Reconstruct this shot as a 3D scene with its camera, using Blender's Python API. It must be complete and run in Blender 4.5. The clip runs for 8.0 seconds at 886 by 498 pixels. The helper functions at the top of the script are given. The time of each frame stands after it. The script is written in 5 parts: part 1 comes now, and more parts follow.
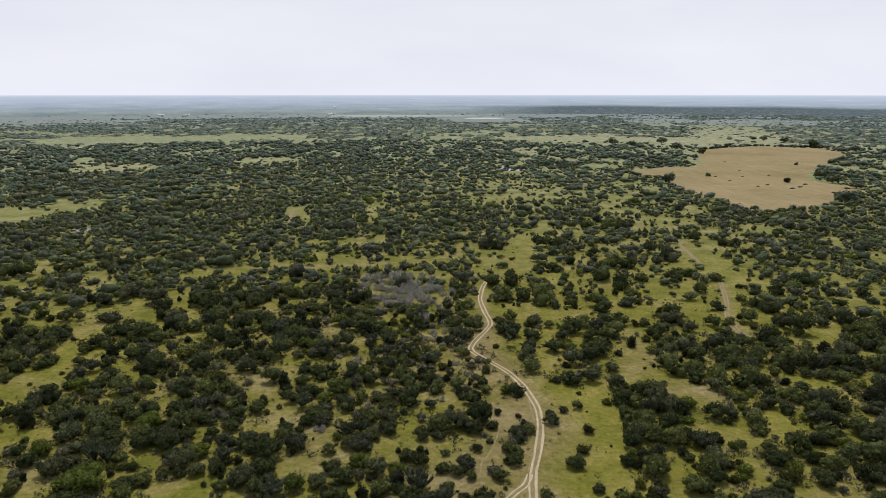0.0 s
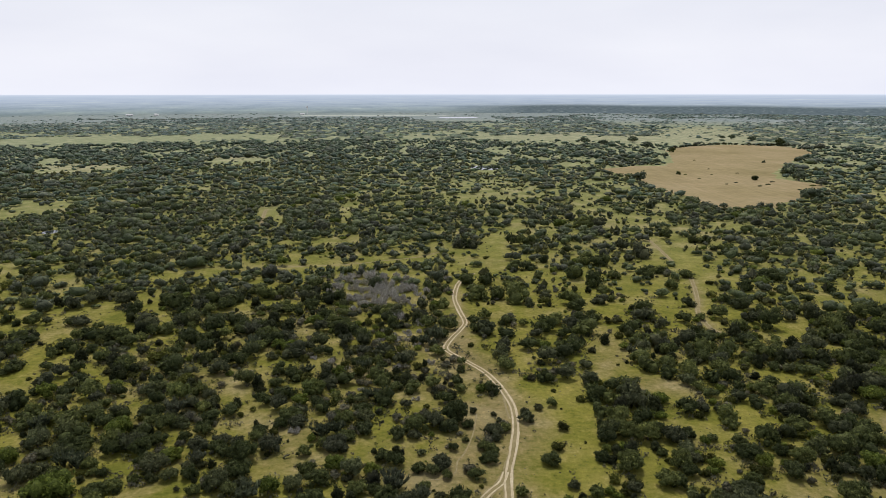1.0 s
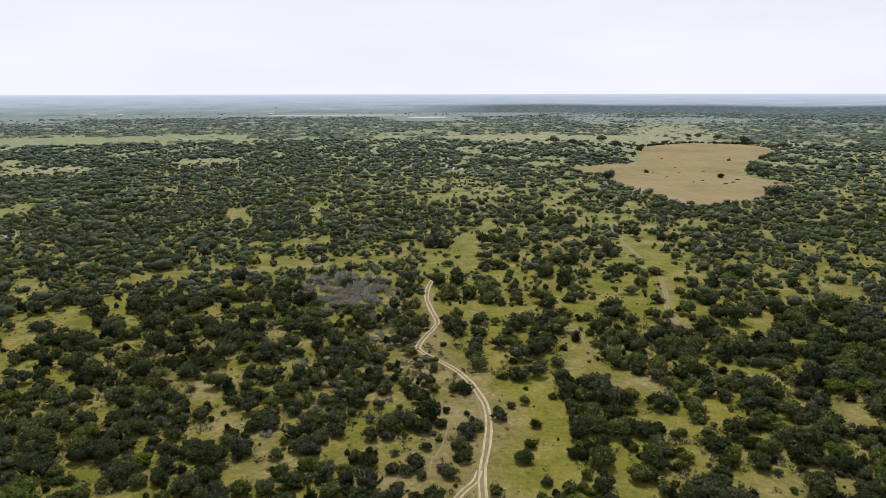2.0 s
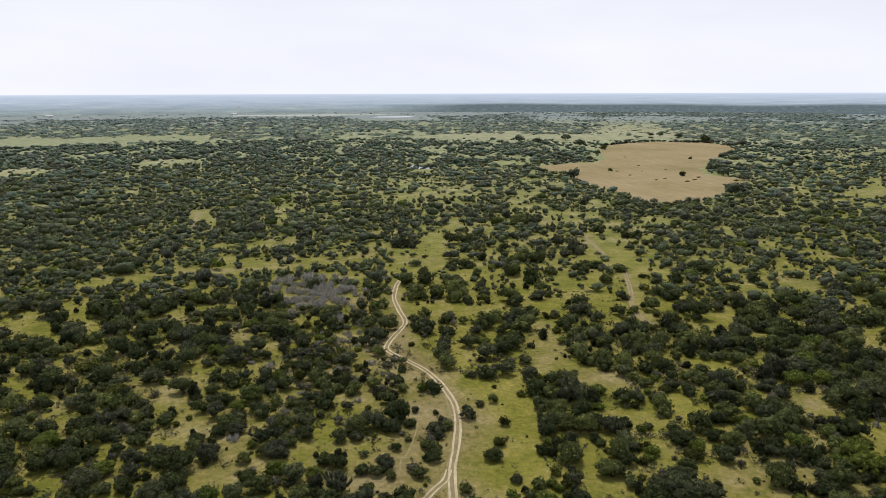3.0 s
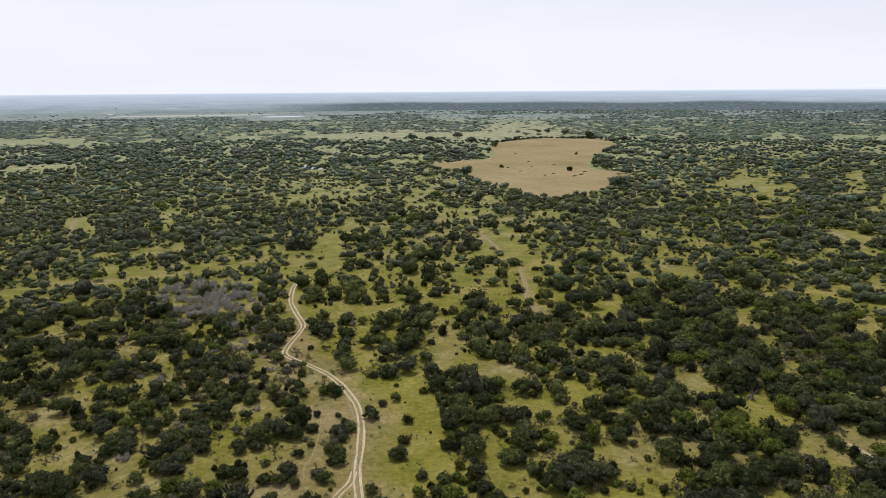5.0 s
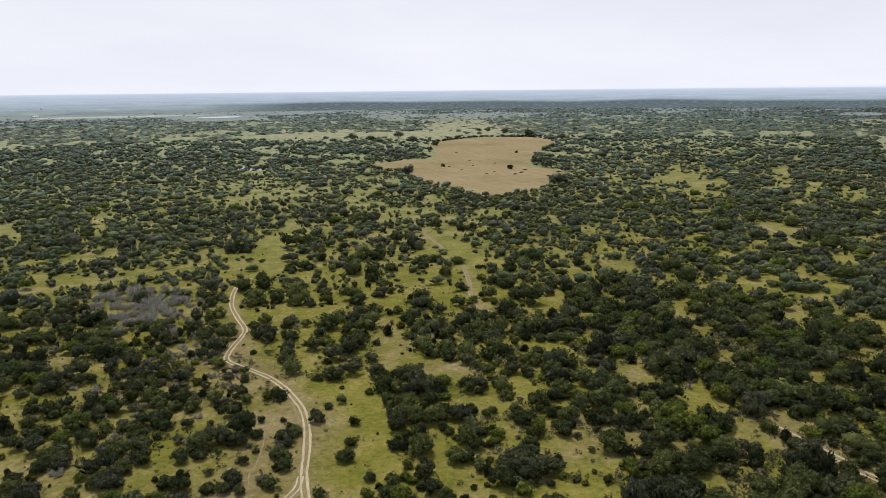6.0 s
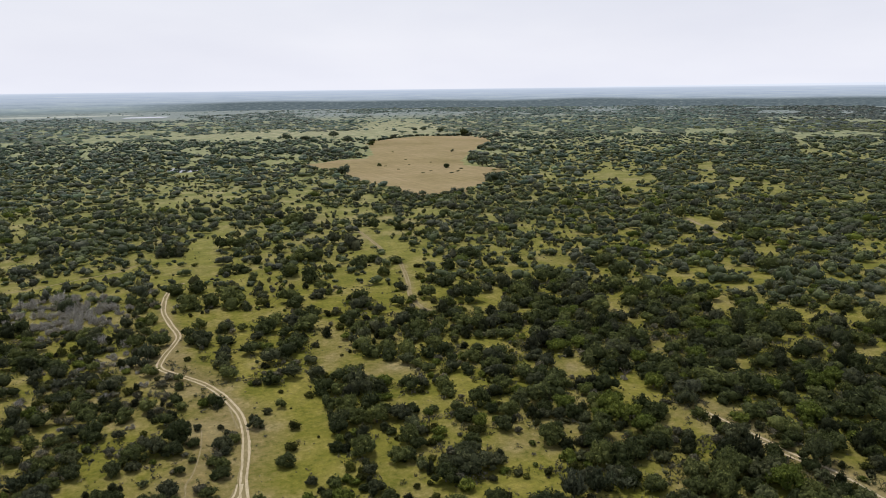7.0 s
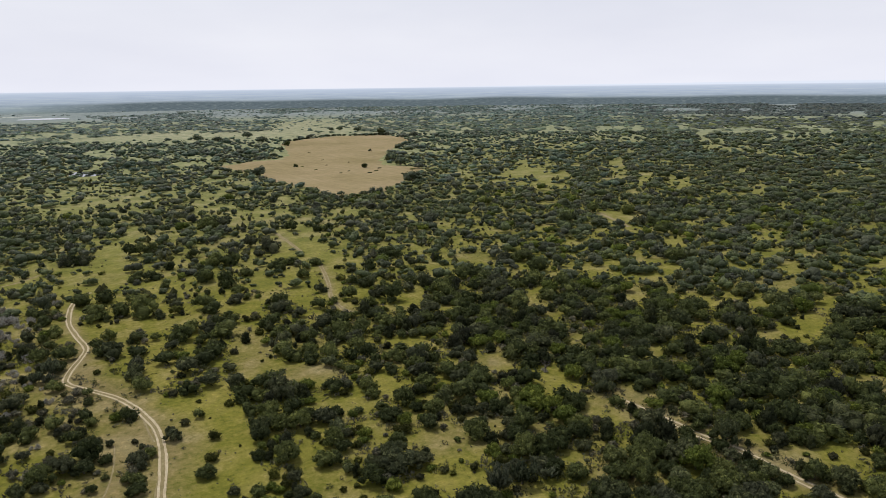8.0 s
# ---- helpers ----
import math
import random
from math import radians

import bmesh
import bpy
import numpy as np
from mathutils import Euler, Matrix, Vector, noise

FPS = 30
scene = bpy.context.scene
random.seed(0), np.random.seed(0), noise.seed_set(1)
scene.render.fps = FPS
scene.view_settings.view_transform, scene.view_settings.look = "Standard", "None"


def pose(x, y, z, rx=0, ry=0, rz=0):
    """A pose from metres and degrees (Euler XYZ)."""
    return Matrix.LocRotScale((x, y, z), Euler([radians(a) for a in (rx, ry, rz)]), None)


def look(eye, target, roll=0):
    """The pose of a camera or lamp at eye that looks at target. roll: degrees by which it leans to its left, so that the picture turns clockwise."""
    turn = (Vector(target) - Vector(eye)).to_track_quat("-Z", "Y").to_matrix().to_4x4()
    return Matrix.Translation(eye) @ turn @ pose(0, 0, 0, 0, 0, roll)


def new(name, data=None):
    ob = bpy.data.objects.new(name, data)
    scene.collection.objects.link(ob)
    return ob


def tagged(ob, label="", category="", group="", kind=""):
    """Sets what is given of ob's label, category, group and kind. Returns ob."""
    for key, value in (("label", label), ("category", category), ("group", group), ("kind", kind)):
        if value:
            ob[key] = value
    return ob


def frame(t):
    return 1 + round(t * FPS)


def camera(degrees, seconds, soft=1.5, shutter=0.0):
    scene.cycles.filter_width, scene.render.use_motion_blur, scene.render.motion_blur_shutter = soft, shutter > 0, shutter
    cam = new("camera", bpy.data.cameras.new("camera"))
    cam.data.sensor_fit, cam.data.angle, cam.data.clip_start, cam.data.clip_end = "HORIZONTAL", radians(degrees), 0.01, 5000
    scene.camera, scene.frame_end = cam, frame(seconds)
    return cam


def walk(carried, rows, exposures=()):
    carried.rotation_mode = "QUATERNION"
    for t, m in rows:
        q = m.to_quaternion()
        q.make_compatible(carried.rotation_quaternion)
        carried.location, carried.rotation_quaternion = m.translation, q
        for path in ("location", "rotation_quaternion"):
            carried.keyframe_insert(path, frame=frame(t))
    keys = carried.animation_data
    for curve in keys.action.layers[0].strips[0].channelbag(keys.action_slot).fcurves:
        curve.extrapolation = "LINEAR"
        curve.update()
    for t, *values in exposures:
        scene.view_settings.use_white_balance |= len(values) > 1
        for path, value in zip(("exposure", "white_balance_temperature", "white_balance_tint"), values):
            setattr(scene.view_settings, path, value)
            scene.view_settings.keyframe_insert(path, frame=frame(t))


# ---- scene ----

# The camera hovers 80 m over the savanna and turns slowly to its right.
EYE = 80.0
cam = camera(64.5, 8.0, soft=0.72)
# seconds, pitch, roll, yaw
ROWS = [
    (0.0, -12.500, 0.000, 0.000), (0.5, -12.526, 0.012, -1.110), (1.0, -12.548, 0.030, -2.175),
    (1.5, -12.561, 0.058, -3.359), (3.0, -12.619, 0.164, -7.336), (3.5, -12.631, 0.194, -9.114),
    (4.0, -12.660, 0.280, -11.250), (5.5, -12.806, 0.476, -18.382), (6.0, -12.850, 0.565, -20.763),
    (6.5, -12.920, 0.598, -23.354), (7.0, -12.969, 0.614, -25.950), (7.5, -13.031, 0.633, -29.102),
    (8.0, -13.099, 0.686, -32.620),
]
walk(cam, [(t, pose(0, 0, EYE, 90 + pitch, roll, yaw)) for t, pitch, roll, yaw in ROWS], exposures=[(0.0, -0.78), (1.5, -0.69), (3.5, -0.64), (5.5, -0.68), (7.0, -0.76), (8.0, -0.79)])

# ---- light: high hazy sun ahead of the camera, bright veiled sky ----
SUN_BEARING, SUN_HEIGHT = -4.0, 62.0
sun_way = Vector((math.sin(radians(SUN_BEARING)) * math.cos(radians(SUN_HEIGHT)),
                  math.cos(radians(SUN_BEARING)) * math.cos(radians(SUN_HEIGHT)), math.sin(radians(SUN_HEIGHT))))
sun_data = bpy.data.lights.new("sun", "SUN")
sun_data.energy, sun_data.angle, sun_data.color = 3.6, radians(0.6), (1.0, 0.95, 0.86)
sun = new("sun", sun_data)
sun.matrix_world = look(sun_way * 100, (0, 0, 0))

world = bpy.data.worlds.new("sky")
scene.world = world
world.use_nodes = True
wn, wl = world.node_tree.nodes, world.node_tree.links
wn.clear()
sky = wn.new("ShaderNodeTexSky")
sky.sky_type, sky.sun_disc = "NISHITA", False
sky.sun_elevation, sky.sun_rotation = radians(SUN_HEIGHT), radians(SUN_BEARING)
sky.air_density, sky.dust_density, sky.ozone_density = 1.0, 3.0, 1.0
coords = wn.new("ShaderNodeTexCoord")
split = wn.new("ShaderNodeSeparateXYZ")
veil_fade = wn.new("ShaderNodeMapRange")
veil_fade.inputs["From Min"].default_value, veil_fade.inputs["From Max"].default_value = 0.0, 0.75
veil_fade.inputs["To Min"].default_value, veil_fade.inputs["To Max"].default_value = 0.95, 0.22
cloud = wn.new("ShaderNodeTexNoise")
cloud.inputs["Scale"].default_value, cloud.inputs["Detail"].default_value = 2.2, 5.0
stretch = wn.new("ShaderNodeMapping")
stretch.inputs["Scale"].default_value = (1.0, 1.0, 4.5)
veil = wn.new("ShaderNodeValToRGB")
veil.color_ramp.elements[0].position, veil.color_ramp.elements[0].color = 0.3, (14.3, 14.6, 16.5, 1)
veil.color_ramp.elements[1].position, veil.color_ramp.elements[1].color = 0.75, (16.4, 16.6, 18.0, 1)
mix = wn.new("ShaderNodeMix")
mix.data_type = "RGBA"
back = wn.new("ShaderNodeBackground")
back.inputs["Strength"].default_value = 0.1
out = wn.new("ShaderNodeOutputWorld")
wl.new(coords.outputs["Generated"], split.inputs[0])
wl.new(split.outputs["Z"], veil_fade.inputs["Value"])
wl.new(coords.outputs["Generated"], stretch.inputs[0])
wl.new(stretch.outputs[0], cloud.inputs["Vector"])
wl.new(cloud.outputs["Fac"], veil.inputs[0])
wl.new(veil_fade.outputs["Result"], mix.inputs["Factor"])
wl.new(sky.outputs[0], mix.inputs["A"])
wl.new(veil.outputs[0], mix.inputs["B"])
wl.new(mix.outputs["Result"], back.inputs[0])
wl.new(back.outputs[0], out.inputs[0])


# ---- materials ----
class Nodes:
    """A short hand for writing node materials."""

    def __init__(self, name):
        self.mat = bpy.data.materials.new(name)
        self.mat.use_nodes = True
        self.tree = self.mat.node_tree
        self.tree.nodes.clear()
        self.end = self.add("ShaderNodeOutputMaterial")
        self.bsdf = self.add("ShaderNodeBsdfPrincipled")
        self.link(self.bsdf.outputs[0], self.end.inputs[0])

    def add(self, kind, **values):
        node = self.tree.nodes.new(kind)
        for key, value in values.items():
            node.inputs[key.replace("_", " ")].default_value = value
        return node

    def link(self, a, b):
        self.tree.links.new(a, b)

    def place(self, sx=1.0, sy=1.0, sz=1.0, turn=0.0):
        geo = self.add("ShaderNodeNewGeometry")
        m = self.add("ShaderNodeMapping")
        m.inputs["Scale"].default_value, m.inputs["Rotation"].default_value = (sx, sy, sz), (0, 0, radians(turn))
        self.link(geo.outputs["Position"], m.inputs[0])
        return m.outputs[0]

    def noise(self, where, scale, detail=4.0, rough=0.55):
        n = self.add("ShaderNodeTexNoise", Scale=scale, Detail=detail, Roughness=rough)
        self.link(where, n.inputs["Vector"])
        return n.outputs["Fac"]

    def ramp(self, fac, stops):
        r = self.add("ShaderNodeValToRGB")
        e = r.color_ramp.elements
        while len(e) < len(stops):
            e.new(0.5)
        for el, (p, c) in zip(e, stops):
            el.position, el.color = p, (*c, 1)
        self.link(fac, r.inputs[0])
        return r.outputs[0]

    def fade(self, value, lo, hi, a=0.0, b=1.0):
        m = self.add("ShaderNodeMapRange")
        for key, v in (("From Min", lo), ("From Max", hi), ("To Min", a), ("To Max", b)):
            m.inputs[key].default_value = v
        self.link(value, m.inputs["Value"])
        return m.outputs["Result"]

    def blend(self, fac, a, b, how="MIX"):
        m = self.add("ShaderNodeMix")
        m.data_type, m.blend_type = "RGBA", how
        for value, key in ((fac, "Factor"), (a, "A"), (b, "B")):
            if isinstance(value, (int, float)):
                m.inputs[key].default_value = value
            elif isinstance(value, tuple):
                m.inputs[key].default_value = (*value, 1)
            else:
                self.link(value, m.inputs[key])
        return m.outputs["Result"]

    def bump(self, height, strength, distance):
        b = self.add("ShaderNodeBump", Strength=strength, Distance=distance)
        self.link(height, b.inputs["Height"])
        self.link(b.outputs[0], self.bsdf.inputs["Normal"])

    def finish(self, colour, rough=0.8, specular=0.2):
        if isinstance(colour, tuple):
            self.bsdf.inputs["Base Color"].default_value = (*colour, 1)
        else:
            self.link(colour, self.bsdf.inputs["Base Color"])
        self.bsdf.inputs["Roughness"].default_value = rough
        self.bsdf.inputs["Specular IOR Level"].default_value = specular
        return self.mat


def ground_material():
    n = Nodes("dry_grassland")
    p = n.place()
    patch = n.noise(p, 0.07, 6, 0.65)
    tuft = n.noise(p, 0.7, 6, 0.7)
    grass = n.ramp(patch, [(0.25, (0.110, 0.122, 0.022)), (0.45, (0.184, 0.180, 0.034)), (0.6, (0.252, 0.226, 0.058)), (0.75, (0.325, 0.278, 0.100))])
    dry = n.ramp(patch, [(0.25, (0.158, 0.130, 0.056)), (0.5, (0.236, 0.193, 0.088)), (0.65, (0.300, 0.253, 0.130)), (0.8, (0.38, 0.33, 0.20))])
    att = n.add("ShaderNodeAttribute")
    att.attribute_name = "dry"
    lean = n.add("ShaderNodeMath")
    lean.operation = "ADD"
    n.link(att.outputs["Fac"], lean.inputs[0])
    n.link(n.fade(n.noise(p, 0.035, 4, 0.6), 0.36, 0.66, -0.45, 0.45), lean.inputs[1])
    lean2 = n.add("ShaderNodeMath")
    lean2.operation, lean2.use_clamp = "ADD", True
    n.link(lean.outputs[0], lean2.inputs[0])
    n.link(n.fade(tuft, 0.3, 0.7, -0.3, 0.3), lean2.inputs[1])
    c = n.blend(lean2.outputs[0], grass, dry)
    speck = n.ramp(tuft, [(0.3, (0.42, 0.48, 0.40)), (0.42, (0.86, 0.88, 0.84)), (0.55, (1.04, 1.03, 1.0)), (0.72, (1.45, 1.4, 1.35))])
    c = n.blend(1.0, c, speck, "MULTIPLY")
    clump = n.noise(p, 0.22, 6, 0.72)
    c = n.blend(1.0, c, n.ramp(clump, [(0.32, (0.70, 0.76, 0.66)), (0.47, (0.98, 0.98, 0.97)), (0.6, (1.04, 1.03, 1.03)), (0.7, (1.34, 1.28, 1.3))]), "MULTIPLY")
    # painted haze: far grass is mixed towards paler, then greyer colours
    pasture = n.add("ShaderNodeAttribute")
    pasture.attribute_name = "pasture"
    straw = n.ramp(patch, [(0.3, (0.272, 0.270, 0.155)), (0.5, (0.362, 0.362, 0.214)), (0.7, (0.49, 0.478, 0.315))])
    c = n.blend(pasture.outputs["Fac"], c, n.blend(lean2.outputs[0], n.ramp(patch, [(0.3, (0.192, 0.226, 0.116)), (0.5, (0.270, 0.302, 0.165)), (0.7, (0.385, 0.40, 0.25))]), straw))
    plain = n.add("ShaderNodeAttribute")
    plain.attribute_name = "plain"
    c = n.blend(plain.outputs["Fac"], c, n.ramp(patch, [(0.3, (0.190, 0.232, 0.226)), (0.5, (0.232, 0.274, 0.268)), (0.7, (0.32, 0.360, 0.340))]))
    n.bump(tuft, 0.6, 0.35)
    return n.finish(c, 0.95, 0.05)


def foliage_material(name, dark, mid, light, random_from, gloss=0.05, grain=2.4):
    """random_from: 'object' for single trees, 'tint' for trees that are joined."""
    n = Nodes(name)
    if random_from == "object":
        own = n.add("ShaderNodeObjectInfo").outputs["Random"]
    else:
        att = n.add("ShaderNodeAttribute")
        att.attribute_name = "tint"
        own = att.outputs["Fac"]
    leaf = n.add("ShaderNodeNewGeometry").outputs["Random Per Island"]
    c = n.ramp(own, [(0.0, dark), (0.55, mid), (1.0, light)])
    # one tree in five is greyer: thin leaves on grey twigs
    turn = n.add("ShaderNodeMath")
    turn.operation = "MULTIPLY"
    turn.inputs[1].default_value = 13.7
    n.link(own, turn.inputs[0])
    frac = n.add("ShaderNodeMath")
    frac.operation = "FRACT"
    n.link(turn.outputs[0], frac.inputs[0])
    c = n.blend(n.fade(frac.outputs[0], 0.62, 0.86, 0.0, 0.55), c, tuple(sum(mid) / 3 * k for k in (1.16, 1.20, 0.92)))
    c = n.blend(1.0, c, n.ramp(leaf, [(0.0, (0.60, 0.64, 0.58)), (0.55, (0.98, 0.98, 0.98)), (0.88, (1.3, 1.28, 1.2)), (1.0, (1.85, 1.75, 1.5))]), "MULTIPLY")
    p = n.place()
    tuft = n.noise(p, grain, 3, 0.7)
    c = n.blend(1.0, c, n.ramp(tuft, [(0.32, (0.55, 0.57, 0.55)), (0.5, (1.0, 1.0, 1.0)), (0.66, (1.6, 1.52, 1.42))]), "MULTIPLY")
    n.bump(tuft, 0.6, 1.0 / grain)
    n.finish(c, 0.6, gloss)
    glow = n.add("ShaderNodeBsdfTranslucent")
    n.link(c, glow.inputs["Color"])
    m = n.add("ShaderNodeMixShader")
    m.inputs[0].default_value = 0.4
    n.link(n.bsdf.outputs[0], m.inputs[1])
    n.link(glow.outputs[0], m.inputs[2])
    n.link(m.outputs[0], n.end.inputs[0])
    return n.mat


def bark_material():
    n = Nodes("grey_bark")
    p = n.place()
    f = n.noise(p, 6.0, 5, 0.7)
    n.bump(f, 0.6, 0.05)
    return n.finish(n.ramp(f, [(0.3, (0.09, 0.075, 0.06)), (0.7, (0.24, 0.21, 0.18))]), 0.9, 0.1)


def twig_material():
    n = Nodes("bare_grey_twigs")
    leaf = n.add("ShaderNodeNewGeometry").outputs["Random Per Island"]
    return n.finish(n.ramp(leaf, [(0.0, (0.25, 0.238, 0.20)), (0.6, (0.43, 0.41, 0.355)), (1.0, (0.62, 0.595, 0.53))]), 0.9, 0.1)


def earth_material(name, low, mid, high, scale):
    n = Nodes(name)
    p = n.place()
    a, b = n.noise(p, scale, 6, 0.65), n.noise(p, scale * 9, 5, 0.7)
    c = n.ramp(a, [(0.28, low), (0.5, mid), (0.75, high)])
    c = n.blend(1.0, c, n.ramp(b, [(0.3, (0.78, 0.78, 0.76)), (0.7, (1.15, 1.14, 1.12))]), "MULTIPLY")
    n.bump(b, 0.4, 0.08)
    return n.finish(c, 0.95, 0.08)


def field_material():
    n = Nodes("bare_brown_field")
    p = n.place()
    rows = n.place(0.30, 0.02, 1.0, 20)
    a, b, c3 = n.noise(p, 0.012, 5), n.noise(p, 0.12, 6, 0.7), n.noise(rows, 1.0, 5, 0.6)
    c = n.ramp(a, [(0.3, (0.240, 0.198, 0.096)), (0.45, (0.296, 0.240, 0.129)), (0.6, (0.332, 0.266, 0.153)), (0.75, (0.366, 0.302, 0.180))])
    c = n.blend(1.0, c, n.ramp(b, [(0.3, (0.85, 0.86, 0.82)), (0.7, (1.12, 1.1, 1.08))]), "MULTIPLY")
    c = n.blend(0.6, c, n.ramp(c3, [(0.35, (0.86, 0.86, 0.84)), (0.65, (1.1, 1.1, 1.1))]), "MULTIPLY")
    n.bump(b, 0.4, 0.3)
    return n.finish(c, 0.95, 0.05)


def backdrop_material():
    """Far plain with blue haze painted in and emitted: paler with height, with bands of woods and fields."""
    n = Nodes("hazy_distance")
    geo = n.add("ShaderNodeNewGeometry")
    xyz = n.add("ShaderNodeSeparateXYZ")
    n.link(geo.outputs["Position"], xyz.inputs[0])
    att = n.add("ShaderNodeAttribute")
    att.attribute_name = "bearing"
    comb = n.add("ShaderNodeCombineXYZ")
    n.link(n.fade(att.outputs["Fac"], 0, 1, 0, 130), comb.inputs[0])
    n.link(n.fade(xyz.outputs["Z"], 0, 80, 0, 14), comb.inputs[1])
    bands = n.noise(comb.outputs[0], 1.0, 6, 0.6)
    fine = n.noise(comb.outputs[0], 6.5, 5, 0.7)
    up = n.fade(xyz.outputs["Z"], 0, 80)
    # painted haze: bluer and paler towards the top of the sheet
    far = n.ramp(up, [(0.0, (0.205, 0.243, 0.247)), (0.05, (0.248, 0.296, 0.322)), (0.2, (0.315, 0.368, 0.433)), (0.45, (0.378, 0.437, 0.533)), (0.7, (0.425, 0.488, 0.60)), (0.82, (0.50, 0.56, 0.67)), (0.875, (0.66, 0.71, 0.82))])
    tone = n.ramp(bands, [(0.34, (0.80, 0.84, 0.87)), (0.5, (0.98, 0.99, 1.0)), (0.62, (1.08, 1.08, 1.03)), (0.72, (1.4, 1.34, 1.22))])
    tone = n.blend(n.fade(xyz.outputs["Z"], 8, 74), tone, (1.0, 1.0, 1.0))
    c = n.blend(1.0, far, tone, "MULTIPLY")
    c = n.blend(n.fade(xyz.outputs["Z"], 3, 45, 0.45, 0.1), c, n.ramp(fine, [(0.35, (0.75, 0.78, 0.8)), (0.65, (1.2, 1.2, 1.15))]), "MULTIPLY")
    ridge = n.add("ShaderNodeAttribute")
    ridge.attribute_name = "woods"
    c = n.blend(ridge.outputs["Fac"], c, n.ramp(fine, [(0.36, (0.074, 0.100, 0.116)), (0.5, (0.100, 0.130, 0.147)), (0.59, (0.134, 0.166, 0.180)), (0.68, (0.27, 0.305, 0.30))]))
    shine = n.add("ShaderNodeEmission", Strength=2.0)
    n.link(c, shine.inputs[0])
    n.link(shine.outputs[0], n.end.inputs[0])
    return n.mat


def water_material():
    n = Nodes("still_water")
    p = n.place()
    n.bump(n.noise(p, 0.6, 3), 0.01, 0.02)
    return n.finish((0.05, 0.06, 0.06), 0.06, 0.5)


GROUND = ground_material()
OAK_D, OAK_M, OAK_L = (0.052, 0.066, 0.028), (0.086, 0.104, 0.040), (0.144, 0.164, 0.056)
JUN_D, JUN_M, JUN_L = (0.030, 0.037, 0.018), (0.047, 0.056, 0.027), (0.072, 0.083, 0.038)
GREY_D, GREY_M, GREY_L = (0.092, 0.092, 0.064), (0.142, 0.139, 0.098), (0.212, 0.202, 0.148)
PLU_D, PLU_M, PLU_L = (0.066, 0.080, 0.048), (0.090, 0.107, 0.066), (0.128, 0.145, 0.092)
SHR_D, SHR_M, SHR_L = (0.045, 0.050, 0.016), (0.075, 0.082, 0.022), (0.13, 0.14, 0.034)
PALE_D, PALE_M, PALE_L = (0.100, 0.130, 0.030), (0.130, 0.165, 0.036), (0.16, 0.19, 0.042)
# haze is painted into far leaves: paler, bluer and glossier than near ones
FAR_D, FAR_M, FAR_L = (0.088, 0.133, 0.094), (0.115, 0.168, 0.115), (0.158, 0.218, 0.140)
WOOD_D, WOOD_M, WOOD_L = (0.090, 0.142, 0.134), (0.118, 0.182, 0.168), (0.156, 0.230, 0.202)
HAZED_WOOD_LEAVES = foliage_material("hazed_wood_leaves", WOOD_D, WOOD_M, WOOD_L, "tint", 0.35, 0.5)
PALE_OAK, PALE_OAK_JOINED = foliage_material("fresh_oak_leaves", PALE_D, PALE_M, PALE_L, "object"), foliage_material("fresh_oak_leaves_joined", PALE_D, PALE_M, PALE_L, "tint")
HAZED_LEAVES = foliage_material("hazed_leaves", FAR_D, FAR_M, FAR_L, "tint", 0.35, 0.8)
OAK, OAKS = foliage_material("oak_leaves", OAK_D, OAK_M, OAK_L, "object"), foliage_material("oak_leaves_joined", OAK_D, OAK_M, OAK_L, "tint")
JUNIPER, JUNIPERS = foliage_material("juniper_needles", JUN_D, JUN_M, JUN_L, "object"), foliage_material("juniper_needles_joined", JUN_D, JUN_M, JUN_L, "tint")
SHRUB, SHRUBS = foliage_material("shrub_leaves", SHR_D, SHR_M, SHR_L, "object"), foliage_material("shrub_leaves_joined", SHR_D, SHR_M, SHR_L, "tint")
GREY, GREYS = foliage_material("grey_brush_leaves", GREY_D, GREY_M, GREY_L, "object"), foliage_material("grey_brush_leaves_joined", GREY_D, GREY_M, GREY_L, "tint")
PLUME, PLUMES = foliage_material("plume_needles", PLU_D, PLU_M, PLU_L, "object"), foliage_material("plume_needles_joined", PLU_D, PLU_M, PLU_L, "tint")
EDGE_OAK = foliage_material("field_edge_oak_leaves", (0.066, 0.086, 0.050), (0.090, 0.116, 0.068), (0.125, 0.155, 0.090), "object", 0.3)
BARK, TWIG = bark_material(), twig_material()
RUT = earth_material("pale_limestone_ruts", (0.378, 0.318, 0.206), (0.516, 0.439, 0.301), (0.636, 0.568, 0.413), 0.5)
TRAIL = earth_material("trodden_earth", (0.21, 0.175, 0.09), (0.30, 0.25, 0.145), (0.44, 0.38, 0.25), 0.5)
VERGE = earth_material("dusty_verge", (0.190, 0.160, 0.076), (0.262, 0.218, 0.112), (0.340, 0.288, 0.170), 0.4)
FIELD = field_material()
DISTANCE, WATER = backdrop_material(), water_material()

